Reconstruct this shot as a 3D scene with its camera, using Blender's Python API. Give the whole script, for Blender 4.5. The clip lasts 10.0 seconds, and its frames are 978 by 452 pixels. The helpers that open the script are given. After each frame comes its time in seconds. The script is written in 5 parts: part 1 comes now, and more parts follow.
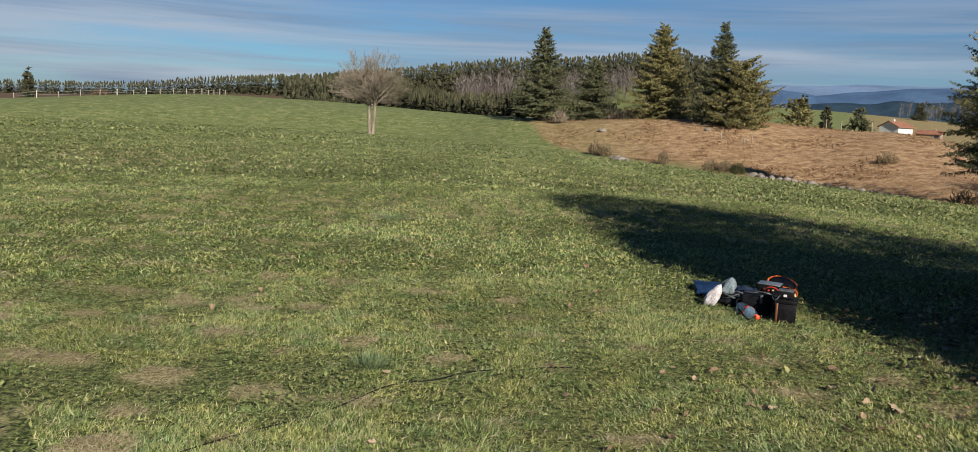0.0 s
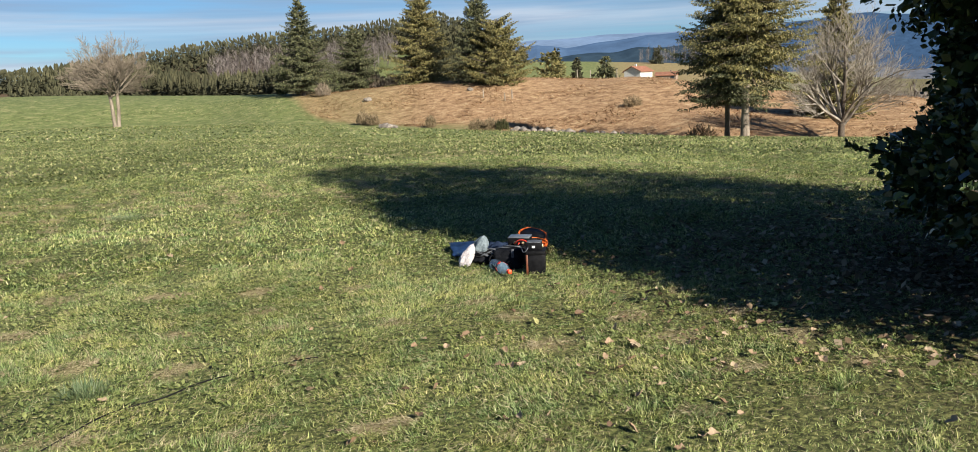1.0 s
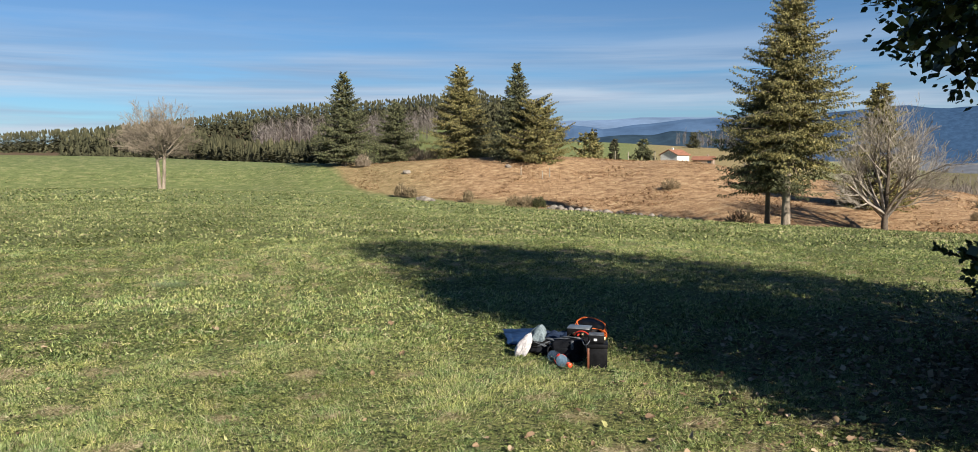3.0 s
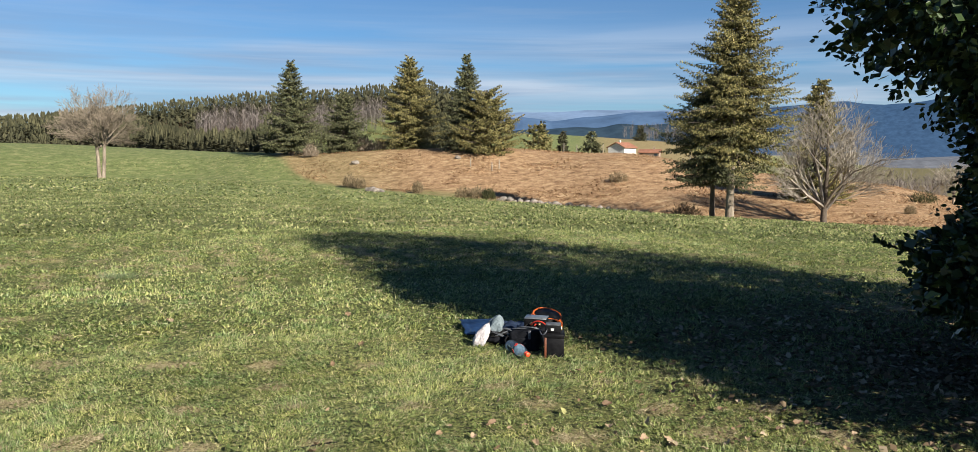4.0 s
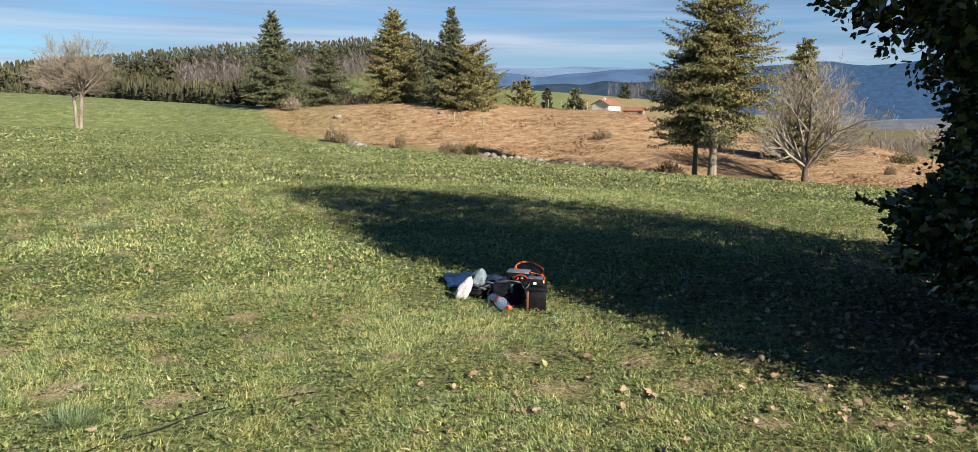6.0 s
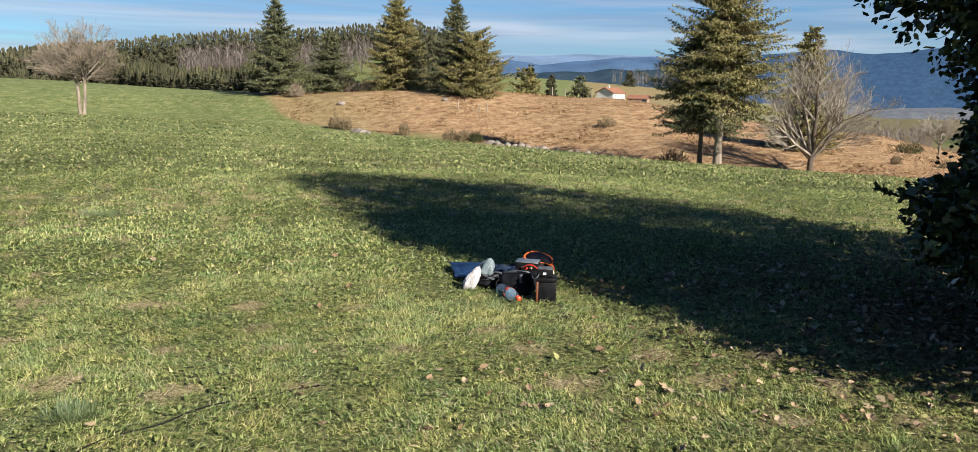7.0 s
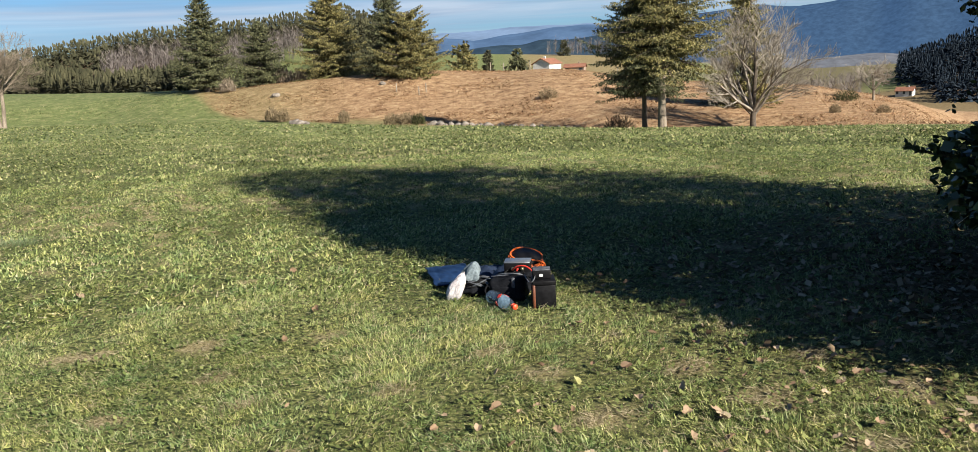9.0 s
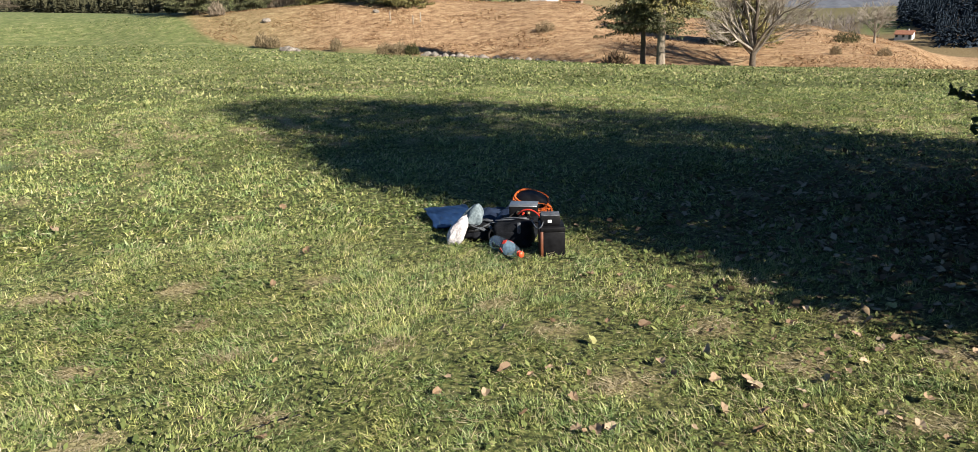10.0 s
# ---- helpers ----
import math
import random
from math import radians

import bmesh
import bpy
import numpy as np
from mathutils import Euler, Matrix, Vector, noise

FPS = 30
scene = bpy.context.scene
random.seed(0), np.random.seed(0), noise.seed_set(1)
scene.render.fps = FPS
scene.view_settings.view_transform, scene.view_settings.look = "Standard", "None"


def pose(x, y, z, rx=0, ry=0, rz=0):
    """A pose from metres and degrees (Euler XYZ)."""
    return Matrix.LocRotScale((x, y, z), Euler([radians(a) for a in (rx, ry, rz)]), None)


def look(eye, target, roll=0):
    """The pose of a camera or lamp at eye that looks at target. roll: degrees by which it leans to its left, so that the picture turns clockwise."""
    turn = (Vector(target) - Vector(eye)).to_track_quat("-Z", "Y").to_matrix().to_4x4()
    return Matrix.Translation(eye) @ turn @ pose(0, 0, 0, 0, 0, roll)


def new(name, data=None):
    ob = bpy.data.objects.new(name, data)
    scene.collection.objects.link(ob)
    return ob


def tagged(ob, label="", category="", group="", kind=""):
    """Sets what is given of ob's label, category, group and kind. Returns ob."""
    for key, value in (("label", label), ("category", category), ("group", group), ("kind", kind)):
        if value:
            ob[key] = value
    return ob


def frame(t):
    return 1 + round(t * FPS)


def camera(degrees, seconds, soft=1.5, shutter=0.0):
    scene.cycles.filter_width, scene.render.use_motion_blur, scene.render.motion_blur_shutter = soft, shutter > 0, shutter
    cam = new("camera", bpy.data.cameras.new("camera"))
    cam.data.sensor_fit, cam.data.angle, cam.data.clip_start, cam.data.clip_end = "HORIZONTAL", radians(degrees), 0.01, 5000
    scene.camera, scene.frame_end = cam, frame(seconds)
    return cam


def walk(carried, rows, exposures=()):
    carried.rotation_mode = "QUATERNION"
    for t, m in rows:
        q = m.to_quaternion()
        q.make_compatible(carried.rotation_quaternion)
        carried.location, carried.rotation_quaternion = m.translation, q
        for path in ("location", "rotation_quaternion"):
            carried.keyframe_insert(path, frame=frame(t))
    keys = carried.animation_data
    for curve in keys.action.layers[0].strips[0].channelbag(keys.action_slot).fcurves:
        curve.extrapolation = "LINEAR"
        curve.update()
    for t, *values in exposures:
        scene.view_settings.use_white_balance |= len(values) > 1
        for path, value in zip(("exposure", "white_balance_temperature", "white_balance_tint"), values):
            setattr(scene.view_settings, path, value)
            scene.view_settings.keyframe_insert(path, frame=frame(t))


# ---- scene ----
cam = camera(61.8, 10.0, soft=0.75)
PATH = [
    (0, (0.058, -0.022, 1.492), (0.037, 1.96, 1.218), 2.7),
    (0.5, (0.266, 0.116, 1.487), (0.666, 2.051, 1.181), -0.9),
    (1, (0.377, 0.21, 1.484), (0.877, 2.115, 1.138), -2.4),
    (1.5, (0.308, 0.404, 1.48), (0.789, 2.323, 1.187), -2.3),
    (2, (0.243, 0.585, 1.511), (0.778, 2.499, 1.28), -0.6),
    (2.2, (0.254, 0.592, 1.515), (0.753, 2.518, 1.315), -0.5),
    (3.3, (0.185, 0.467, 1.548), (0.618, 2.412, 1.387), -0.1),
    (3.5, (0.155, 0.454, 1.55), (0.623, 2.392, 1.385), 0.0),
    (4, (0.123, 0.44, 1.552), (0.679, 2.353, 1.369), 0.4),
    (4.5, (0.137, 0.453, 1.551), (0.728, 2.352, 1.34), 0.4),
    (5, (0.133, 0.455, 1.546), (0.727, 2.349, 1.296), 0.5),
    (5.5, (0.127, 0.457, 1.537), (0.724, 2.347, 1.268), 1.0),
    (7, (0.125, 0.606, 1.513), (0.711, 2.492, 1.195), 1.4),
    (7.5, (0.234, 0.85, 1.526), (0.752, 2.755, 1.206), 0.5),
    (8, (0.235, 1.105, 1.512), (0.727, 3.017, 1.188), -0.5),
    (8.5, (0.085, 1.318, 1.546), (0.627, 3.217, 1.227), -5.1),
    (9, (0.159, 1.463, 1.523), (0.86, 3.298, 1.151), -3.0),
    (9.5, (0.272, 1.6, 1.503), (0.98, 3.407, 1.021), -1.5),
    (10, (0.212, 1.849, 1.492), (0.916, 3.644, 0.963), -1.4),
]
walk(cam, [(t, look(eye, target, roll)) for t, eye, target, roll in PATH],
     exposures=[(0.0, 0.74), (0.5, 1.02), (1.0, 1.23), (2.0, 1.23), (3.5, 1.18), (4.5, 1.32), (7.0, 1.29), (8.0, 1.26), (8.6, 1.22), (9.2, 1.33), (10.0, 1.37)])

# ---- light ----
SUN_AZ, SUN_EL = 157.5, 29.0
SUN_VEC = Vector((math.sin(radians(SUN_AZ)) * math.cos(radians(SUN_EL)),
                  math.cos(radians(SUN_AZ)) * math.cos(radians(SUN_EL)), math.sin(radians(SUN_EL))))
sun_data = bpy.data.lights.new("sun", "SUN")
sun_data.energy, sun_data.angle, sun_data.color = 5.0, radians(0.53), (1.0, 0.93, 0.82)
sun = new("sun", sun_data)
sun.matrix_world = look(SUN_VEC * 60, (0, 0, 0))

world = bpy.data.worlds.new("world")
scene.world = world
world.use_nodes = True


def node(tree, kind, **inputs):
    n = tree.nodes.new(kind)
    for key, value in inputs.items():
        n.inputs[key].default_value = value
    return n


def link(tree, a, ao, b, bi):
    tree.links.new(a.outputs[ao], b.inputs[bi])


def ramp(tree, stops, src=None, out=0):
    n = tree.nodes.new("ShaderNodeValToRGB")
    el = n.color_ramp.elements
    while len(el) < len(stops):
        el.new(0.5)
    for e, (p, c) in zip(el, stops):
        e.position = p
        e.color = (*c, 1) if isinstance(c, tuple) else (c, c, c, 1)
    if src:
        link(tree, src, out, n, 0)
    return n


def mixed(tree, a, b, fac, blend="MIX"):
    """a, b, fac: (node, output) or a constant"""
    n = tree.nodes.new("ShaderNodeMix")
    n.data_type, n.blend_type = "RGBA", blend
    for value, idx in ((fac, 0), (a, 6), (b, 7)):
        if isinstance(value, tuple) and hasattr(value[0], "outputs"):
            tree.links.new(value[0].outputs[value[1]], n.inputs[idx])
        elif idx == 0:
            n.inputs[0].default_value = value
        else:
            n.inputs[idx].default_value = (*value, 1)
    return (n, 2)


wt = world.node_tree
wt.nodes.clear()
sky = wt.nodes.new("ShaderNodeTexSky")
sky.sky_type, sky.sun_disc = "NISHITA", False
sky.sun_elevation, sky.sun_rotation = radians(SUN_EL), radians(SUN_AZ)
sky.altitude, sky.air_density, sky.dust_density, sky.ozone_density = 1000, 1.0, 0.2, 2.0
coord = wt.nodes.new("ShaderNodeTexCoord")
# long flat streaks of stratus low in the sky, thinner cirrus above
sep = wt.nodes.new("ShaderNodeSeparateXYZ")
link(wt, coord, "Generated", sep, 0)


def cloud_layer(scale, offset, low, high):
    mp = node(wt, "ShaderNodeMapping")
    mp.inputs["Scale"].default_value = scale
    mp.inputs["Location"].default_value = offset
    link(wt, coord, "Generated", mp, 0)
    nz = node(wt, "ShaderNodeTexNoise", Scale=1.0, Detail=5.0, Roughness=0.55, Distortion=0.35)
    link(wt, mp, 0, nz, "Vector")
    return ramp(wt, [(low, 0.0), (high, 1.0)], nz, 0)


streaks = cloud_layer((2.2, 2.2, 34.0), (3.1, 0.7, 0.2), 0.31, 0.60)
wisps = cloud_layer((1.6, 2.4, 16.0), (7.3, 2.1, 4.0), 0.55, 0.80)
body_band = ramp(wt, [(0.0, 0.95), (0.05, 0.85), (0.105, 0.7), (0.15, 0.15), (0.22, 0.0)], sep, 2)
wisp_band = ramp(wt, [(0.0, 0.0), (0.12, 0.15), (0.16, 0.4), (0.25, 0.12), (1.0, 0.05)], sep, 2)
m1 = node(wt, "ShaderNodeMath")
m1.operation = "MULTIPLY"
link(wt, streaks, 0, m1, 0), link(wt, body_band, 0, m1, 1)
m2 = node(wt, "ShaderNodeMath")
m2.operation = "MULTIPLY"
link(wt, wisps, 0, m2, 0), link(wt, wisp_band, 0, m2, 1)
shade = cloud_layer((1.7, 1.7, 46.0), (1.0, 5.0, 9.0), 0.40, 0.62)
cloud_colour = mixed(wt, (2.7, 3.5, 4.9), (5.2, 5.8, 6.8), (shade, 0))
clear = mixed(wt, (sky, 0), (0.40, 0.60, 0.80), 1.0, "MULTIPLY")
c1 = mixed(wt, clear, cloud_colour, (m1, 0))
c2 = mixed(wt, c1, (4.2, 4.7, 5.5), (m2, 0))
bg = node(wt, "ShaderNodeBackground", Strength=0.05)
wt.links.new(c2[0].outputs[c2[1]], bg.inputs[0])
wout = wt.nodes.new("ShaderNodeOutputWorld")
link(wt, bg, 0, wout, 0)


# ---- materials ----
def material(name, rough=0.8, metal=0.0, spec=0.5):
    m = bpy.data.materials.new(name)
    m.use_nodes = True
    t = m.node_tree
    b = t.nodes["Principled BSDF"]
    b.inputs["Roughness"].default_value = rough
    b.inputs["Metallic"].default_value = metal
    b.inputs["Specular IOR Level"].default_value = spec
    return m, t, b


def set_colour(t, b, c):
    t.links.new(c[0].outputs[c[1]], b.inputs["Base Color"])


def noise_tex(t, scale, detail=4.0, rough=0.55, stretch=None, space="Object"):
    tc = t.nodes.new("ShaderNodeTexCoord")
    n = node(t, "ShaderNodeTexNoise", Scale=scale, Detail=detail, Roughness=rough)
    if stretch:
        mp = node(t, "ShaderNodeMapping")
        mp.inputs["Scale"].default_value = stretch
        link(t, tc, space, mp, 0), link(t, mp, 0, n, "Vector")
    else:
        link(t, tc, space, n, "Vector")
    return n


def add_bump(t, b, src, out, strength, distance):
    bp = node(t, "ShaderNodeBump", Strength=strength, Distance=distance)
    link(t, src, out, bp, "Height")
    link(t, bp, 0, b, "Normal")


def two_tone(name, dark, light, scale, rough=0.8, bump=0.3, dist=0.01, metal=0.0, spec=0.4, fine=8.0, stretch=None):
    """a surface whose colour wanders between two tones at two scales, with fine relief"""
    m, t, b = material(name, rough, metal, spec)
    a = noise_tex(t, scale, stretch=stretch)
    f = noise_tex(t, scale * fine, 3.0, stretch=stretch)
    big = ramp(t, [(0.32, dark), (0.68, light)], a)
    small = ramp(t, [(0.3, 0.72), (0.7, 1.2)], f)
    set_colour(t, b, mixed(t, (big, 0), (small, 0), 1.0, "MULTIPLY"))
    if bump:
        add_bump(t, b, f, 0, bump, dist)
    return m


def leaf_mat(name, stops, rough=0.6, spec=0.3, through_amount=0.25, patch=None):
    """foliage: every blade, twig or leaf takes its own tone"""
    m, t, b = material(name, rough, 0.0, spec)
    g = t.nodes.new("ShaderNodeNewGeometry")
    c = (ramp(t, stops, g, "Random Per Island"), 0)
    if patch:
        scale, lo, hi = patch
        n = noise_tex(t, scale, 3.0)
        r = ramp(t, [(0.35, lo), (0.65, hi)], n)
        c = mixed(t, c, (r, 0), 1.0, "MULTIPLY")
    set_colour(t, b, c)
    if through_amount:
        tr = node(t, "ShaderNodeBsdfTranslucent")
        t.links.new(c[0].outputs[c[1]], tr.inputs[0])
        mx = node(t, "ShaderNodeMixShader", Fac=through_amount)
        link(t, b, 0, mx, 1), link(t, tr, 0, mx, 2)
        link(t, mx, 0, t.nodes["Material Output"], 0)
    return m


def ground_material():
    m, t, b = material("pasture", 0.9, 0.0, 0.15)
    at = node(t, "ShaderNodeAttribute")
    at.attribute_name = "cover"
    sp = node(t, "ShaderNodeSeparateColor")
    link(t, at, "Color", sp, 0)
    n_big = noise_tex(t, 0.11, 4.0)
    n_mid = noise_tex(t, 0.9, 5.0, 0.6)
    n_fine = noise_tex(t, 30.0, 6.0, 0.72)
    n_grain = noise_tex(t, 70.0, 3.0, 0.6)
    grass = ramp(t, [(0.38, (0.014, 0.017, 0.008)), (0.48, (0.062, 0.076, 0.026)), (0.57, (0.160, 0.170, 0.060)), (0.68, (0.33, 0.30, 0.145))], n_fine)
    straw = ramp(t, [(0.36, (0.07, 0.056, 0.030)), (0.5, (0.26, 0.215, 0.115)), (0.66, (0.48, 0.41, 0.25))], n_grain)
    g1 = mixed(t, (grass, 0), (straw, 0), (at, 3))
    big = ramp(t, [(0.3, (0.80, 0.88, 0.8)), (0.7, (1.18, 1.1, 1.0))], n_big)
    g2 = mixed(t, g1, (big, 0), 1.0, "MULTIPLY")
    # far pasture: finer blades melt into one tone with pale bents
    far_tone = ramp(t, [(0.28, (0.078, 0.104, 0.034)), (0.52, (0.132, 0.154, 0.056)), (0.75, (0.235, 0.225, 0.105))], n_mid)
    speck = ramp(t, [(0.34, 0.35), (0.66, 1.6)], noise_tex(t, 3.0, 8.0, 0.85))
    g3 = mixed(t, g2, mixed(t, (far_tone, 0), (speck, 0), 1.0, "MULTIPLY"), (sp, 2))
    # dead bracken and bleached grass
    br_n = noise_tex(t, 1.1, 9.0, 0.82)
    br = ramp(t, [(0.34, (0.065, 0.038, 0.021)), (0.46, (0.225, 0.135, 0.072)), (0.57, (0.36, 0.245, 0.138)), (0.70, (0.50, 0.405, 0.25))], br_n)
    g4 = mixed(t, g3, (br, 0), (sp, 0))
    # leaf mould and bare soil
    soil = ramp(t, [(0.3, (0.045, 0.030, 0.018)), (0.7, (0.14, 0.095, 0.055))], n_fine)
    g5 = mixed(t, g4, (soil, 0), (sp, 1))
    set_colour(t, b, g5)
    add_bump(t, b, noise_tex(t, 2.4, 10.0, 0.8), 0, 0.5, 0.12)
    return m


MAT_GROUND = ground_material()
MAT_SPRUCE = leaf_mat("spruce_needles", [(0.0, (0.034, 0.040, 0.020)), (0.5, (0.075, 0.082, 0.038)), (1.0, (0.140, 0.138, 0.066))], 0.6, 0.25, 0.12, (0.8, 0.7, 1.35))
MAT_SPRUCE_GOLD = leaf_mat("spruce_needles_olive", [(0.0, (0.055, 0.055, 0.020)), (0.5, (0.140, 0.128, 0.045)), (1.0, (0.26, 0.220, 0.090))], 0.6, 0.25, 0.12, (0.8, 0.75, 1.3))
MAT_WOODS = leaf_mat("far_spruce_needles", [(0.0, (0.036, 0.038, 0.022)), (0.5, (0.058, 0.058, 0.032)), (1.0, (0.088, 0.084, 0.046))], 0.8, 0.1, 0.05, (0.05, 0.75, 1.25))
# stem tones lifted towards grey, so some distance haze is in the colour
MAT_PALE_WOODS = leaf_mat("bare_far_wood", [(0.0, (0.085, 0.072, 0.066)), (0.6, (0.145, 0.125, 0.115)), (1.0, (0.22, 0.195, 0.175))], 0.8, 0.15, 0.0)
MAT_BARK = two_tone("spruce_bark", (0.055, 0.043, 0.034), (0.14, 0.115, 0.095), 6.0, 0.9, 0.8, 0.03, stretch=(1, 1, 0.25))
MAT_BARK_PALE = two_tone("pale_bark", (0.12, 0.095, 0.07), (0.27, 0.225, 0.17), 4.0, 0.9, 0.7, 0.03, stretch=(1, 1, 0.25))
MAT_TWIG = two_tone("grey_brown_twig", (0.11, 0.088, 0.064), (0.22, 0.18, 0.135), 3.0, 0.85, 0.0)
MAT_TWIG_GREY = two_tone("grey_twig", (0.14, 0.12, 0.095), (0.30, 0.265, 0.21), 3.0, 0.85, 0.0)
MAT_TWIG_DARK = two_tone("dark_twig", (0.045, 0.035, 0.025), (0.11, 0.085, 0.06), 9.0, 0.8, 0.2)
MAT_HOLLY = leaf_mat("holly_leaf", [(0.0, (0.014, 0.026, 0.010)), (0.6, (0.030, 0.052, 0.018)), (0.93, (0.052, 0.078, 0.025)), (1.0, (0.13, 0.17, 0.045))], 0.32, 0.5, 0.0)
MAT_GRASS = leaf_mat("grass_blade", [(0.0, (0.030, 0.050, 0.016)), (0.28, (0.100, 0.135, 0.042)), (0.62, (0.275, 0.325, 0.115)), (0.90, (0.40, 0.43, 0.19)), (1.0, (0.56, 0.51, 0.32))], 0.6, 0.25, 0.25, (3.2, (0.72, 0.86, 0.84), (1.30, 1.18, 1.04)))
MAT_GRASS_FAR = leaf_mat("pasture_blade", [(0.0, (0.030, 0.048, 0.015)), (0.35, (0.105, 0.132, 0.042)), (0.75, (0.235, 0.262, 0.098)), (1.0, (0.38, 0.36, 0.17))], 0.65, 0.2, 0.2, (0.9, 0.8, 1.2))
MAT_GRASS_DRY = leaf_mat("dry_grass_blade", [(0.0, (0.17, 0.135, 0.075)), (0.5, (0.34, 0.285, 0.17)), (1.0, (0.52, 0.45, 0.30))], 0.75, 0.15, 0.3)
MAT_WEED = leaf_mat("clover_leaf", [(0.0, (0.085, 0.115, 0.035)), (0.6, (0.185, 0.220, 0.070)), (1.0, (0.31, 0.33, 0.125))], 0.6, 0.25, 0.4)
MAT_BRACKEN = leaf_mat("dead_bracken", [(0.0, (0.11, 0.060, 0.032)), (0.35, (0.27, 0.155, 0.082)), (0.7, (0.38, 0.245, 0.135)), (1.0, (0.50, 0.385, 0.235))], 0.85, 0.1, 0.15, (0.45, 0.75, 1.25))
MAT_STONE = two_tone("field_stone", (0.12, 0.10, 0.08), (0.25, 0.22, 0.185), 3.0, 0.9, 0.5, 0.03)


# ---- building helpers ----
def mesh_of(name, verts, faces, mats, smooth=False, index=None):
    """a mesh from arrays: verts (n, 3) and faces (m, k), all of one size"""
    verts, faces = np.asarray(verts, np.float32), np.asarray(faces, np.int32)
    me = bpy.data.meshes.new(name)
    k = faces.shape[1]
    me.vertices.add(len(verts))
    me.vertices.foreach_set("co", verts.ravel())
    me.loops.add(faces.size)
    me.loops.foreach_set("vertex_index", faces.ravel())
    me.polygons.add(len(faces))
    me.polygons.foreach_set("loop_start", np.arange(0, faces.size, k, dtype=np.int32))
    for mt in mats if isinstance(mats, (list, tuple)) else [mats]:
        me.materials.append(mt)
    if index is not None:
        me.polygons.foreach_set("material_index", np.asarray(index, np.int32))
    me.update(calc_edges=True)
    me.polygons.foreach_set("use_smooth", np.full(len(faces), smooth))
    return me


def thing(name, label, category, at, group="", kind=""):
    ob = new(name)
    ob.empty_display_size = 0.2
    ob.matrix_world = at if isinstance(at, Matrix) else Matrix.Translation(at)
    return tagged(ob, label, category, group, kind)


def under(ob, parent, label=""):
    ob.parent = parent
    if label:
        ob["label"] = label
    return ob


def part(name, bm, mat, parent, label="", smooth=True):
    me = bpy.data.meshes.new(name)
    bm.to_mesh(me)
    bm.free()
    me.materials.append(mat)
    for p in me.polygons:
        p.use_smooth = smooth
    return under(new(name, me), parent, label)


def box(sx, sy, sz, bevel=0.0, seg=2, at=(0, 0, 0), turn=None):
    """a box on its base's middle, with rounded edges"""
    bm = bmesh.new()
    bmesh.ops.create_cube(bm, size=1.0)
    bmesh.ops.scale(bm, vec=(sx, sy, sz), verts=bm.verts)
    if bevel:
        bmesh.ops.bevel(bm, geom=bm.edges[:], offset=bevel, segments=seg, affect="EDGES", profile=0.5)
    bmesh.ops.translate(bm, vec=(0, 0, sz / 2), verts=bm.verts)
    if turn:
        bmesh.ops.transform(bm, matrix=turn, verts=bm.verts)
    bmesh.ops.translate(bm, vec=at, verts=bm.verts)
    return bm


def lathe(profile, n=24, at=None):
    """a turned shape: profile of (radius, height)"""
    bm = bmesh.new()
    rings = []
    for r, z in profile:
        rings.append([bm.verts.new((r * math.cos(2 * math.pi * i / n), r * math.sin(2 * math.pi * i / n), z)) for i in range(n)])
    for a, c in zip(rings, rings[1:]):
        for i in range(n):
            bm.faces.new((a[i], a[(i + 1) % n], c[(i + 1) % n], c[i]))
    bm.faces.new(rings[0][::-1])
    bm.faces.new(rings[-1])
    if at is not None:
        bmesh.ops.transform(bm, matrix=at, verts=bm.verts)
    return bm


def tube(points, radii, n=6):
    """arrays for a bent tapering tube"""
    pts = [Vector(p) for p in points]
    verts, faces = [], []
    ref = Vector((0.31, 0.17, 0.93))
    for i, p in enumerate(pts):
        d = (pts[min(i + 1, len(pts) - 1)] - pts[max(i - 1, 0)]).normalized()
        u = d.cross(ref)
        u = u.normalized() if u.length > 0.05 else d.cross(Vector((1, 0, 0))).normalized()
        v = d.cross(u)
        for k in range(n):
            a = 2 * math.pi * k / n
            verts.append(p + (u * math.cos(a) + v * math.sin(a)) * radii[i])
    for i in range(len(pts) - 1):
        for k in range(n):
            faces.append((i * n + k, i * n + (k + 1) % n, (i + 1) * n + (k + 1) % n, (i + 1) * n + k))
    return verts, faces


def cable(name, points, radius, mat, parent=None, label="", res=6):
    cu = bpy.data.curves.new(name, "CURVE")
    cu.dimensions, cu.bevel_depth, cu.bevel_resolution, cu.resolution_u = "3D", radius, 2, res
    sp = cu.splines.new("NURBS")
    sp.points.add(len(points) - 1)
    for q, p in zip(sp.points, points):
        q.co = (*p, 1)
    sp.use_endpoint_u, sp.order_u = True, 4
    tmp = new(name, cu)
    bpy.context.view_layer.update()
    me = bpy.data.meshes.new_from_object(tmp.evaluated_get(bpy.context.evaluated_depsgraph_get()))
    bpy.data.objects.remove(tmp)
    me.materials.clear()
    me.materials.append(mat)
    me.name = name
    ob = new(name, me)
    return under(ob, parent, label) if parent else ob


def cards(base, along, across, mid=0.45):
    """pointed flat blades: base, along and across are (n, 3) arrays"""
    n = len(base)
    v = np.stack([base, base + along * mid + across, base + along, base + along * mid - across], 1).reshape(-1, 3)
    return v, np.arange(n * 4).reshape(n, 4)


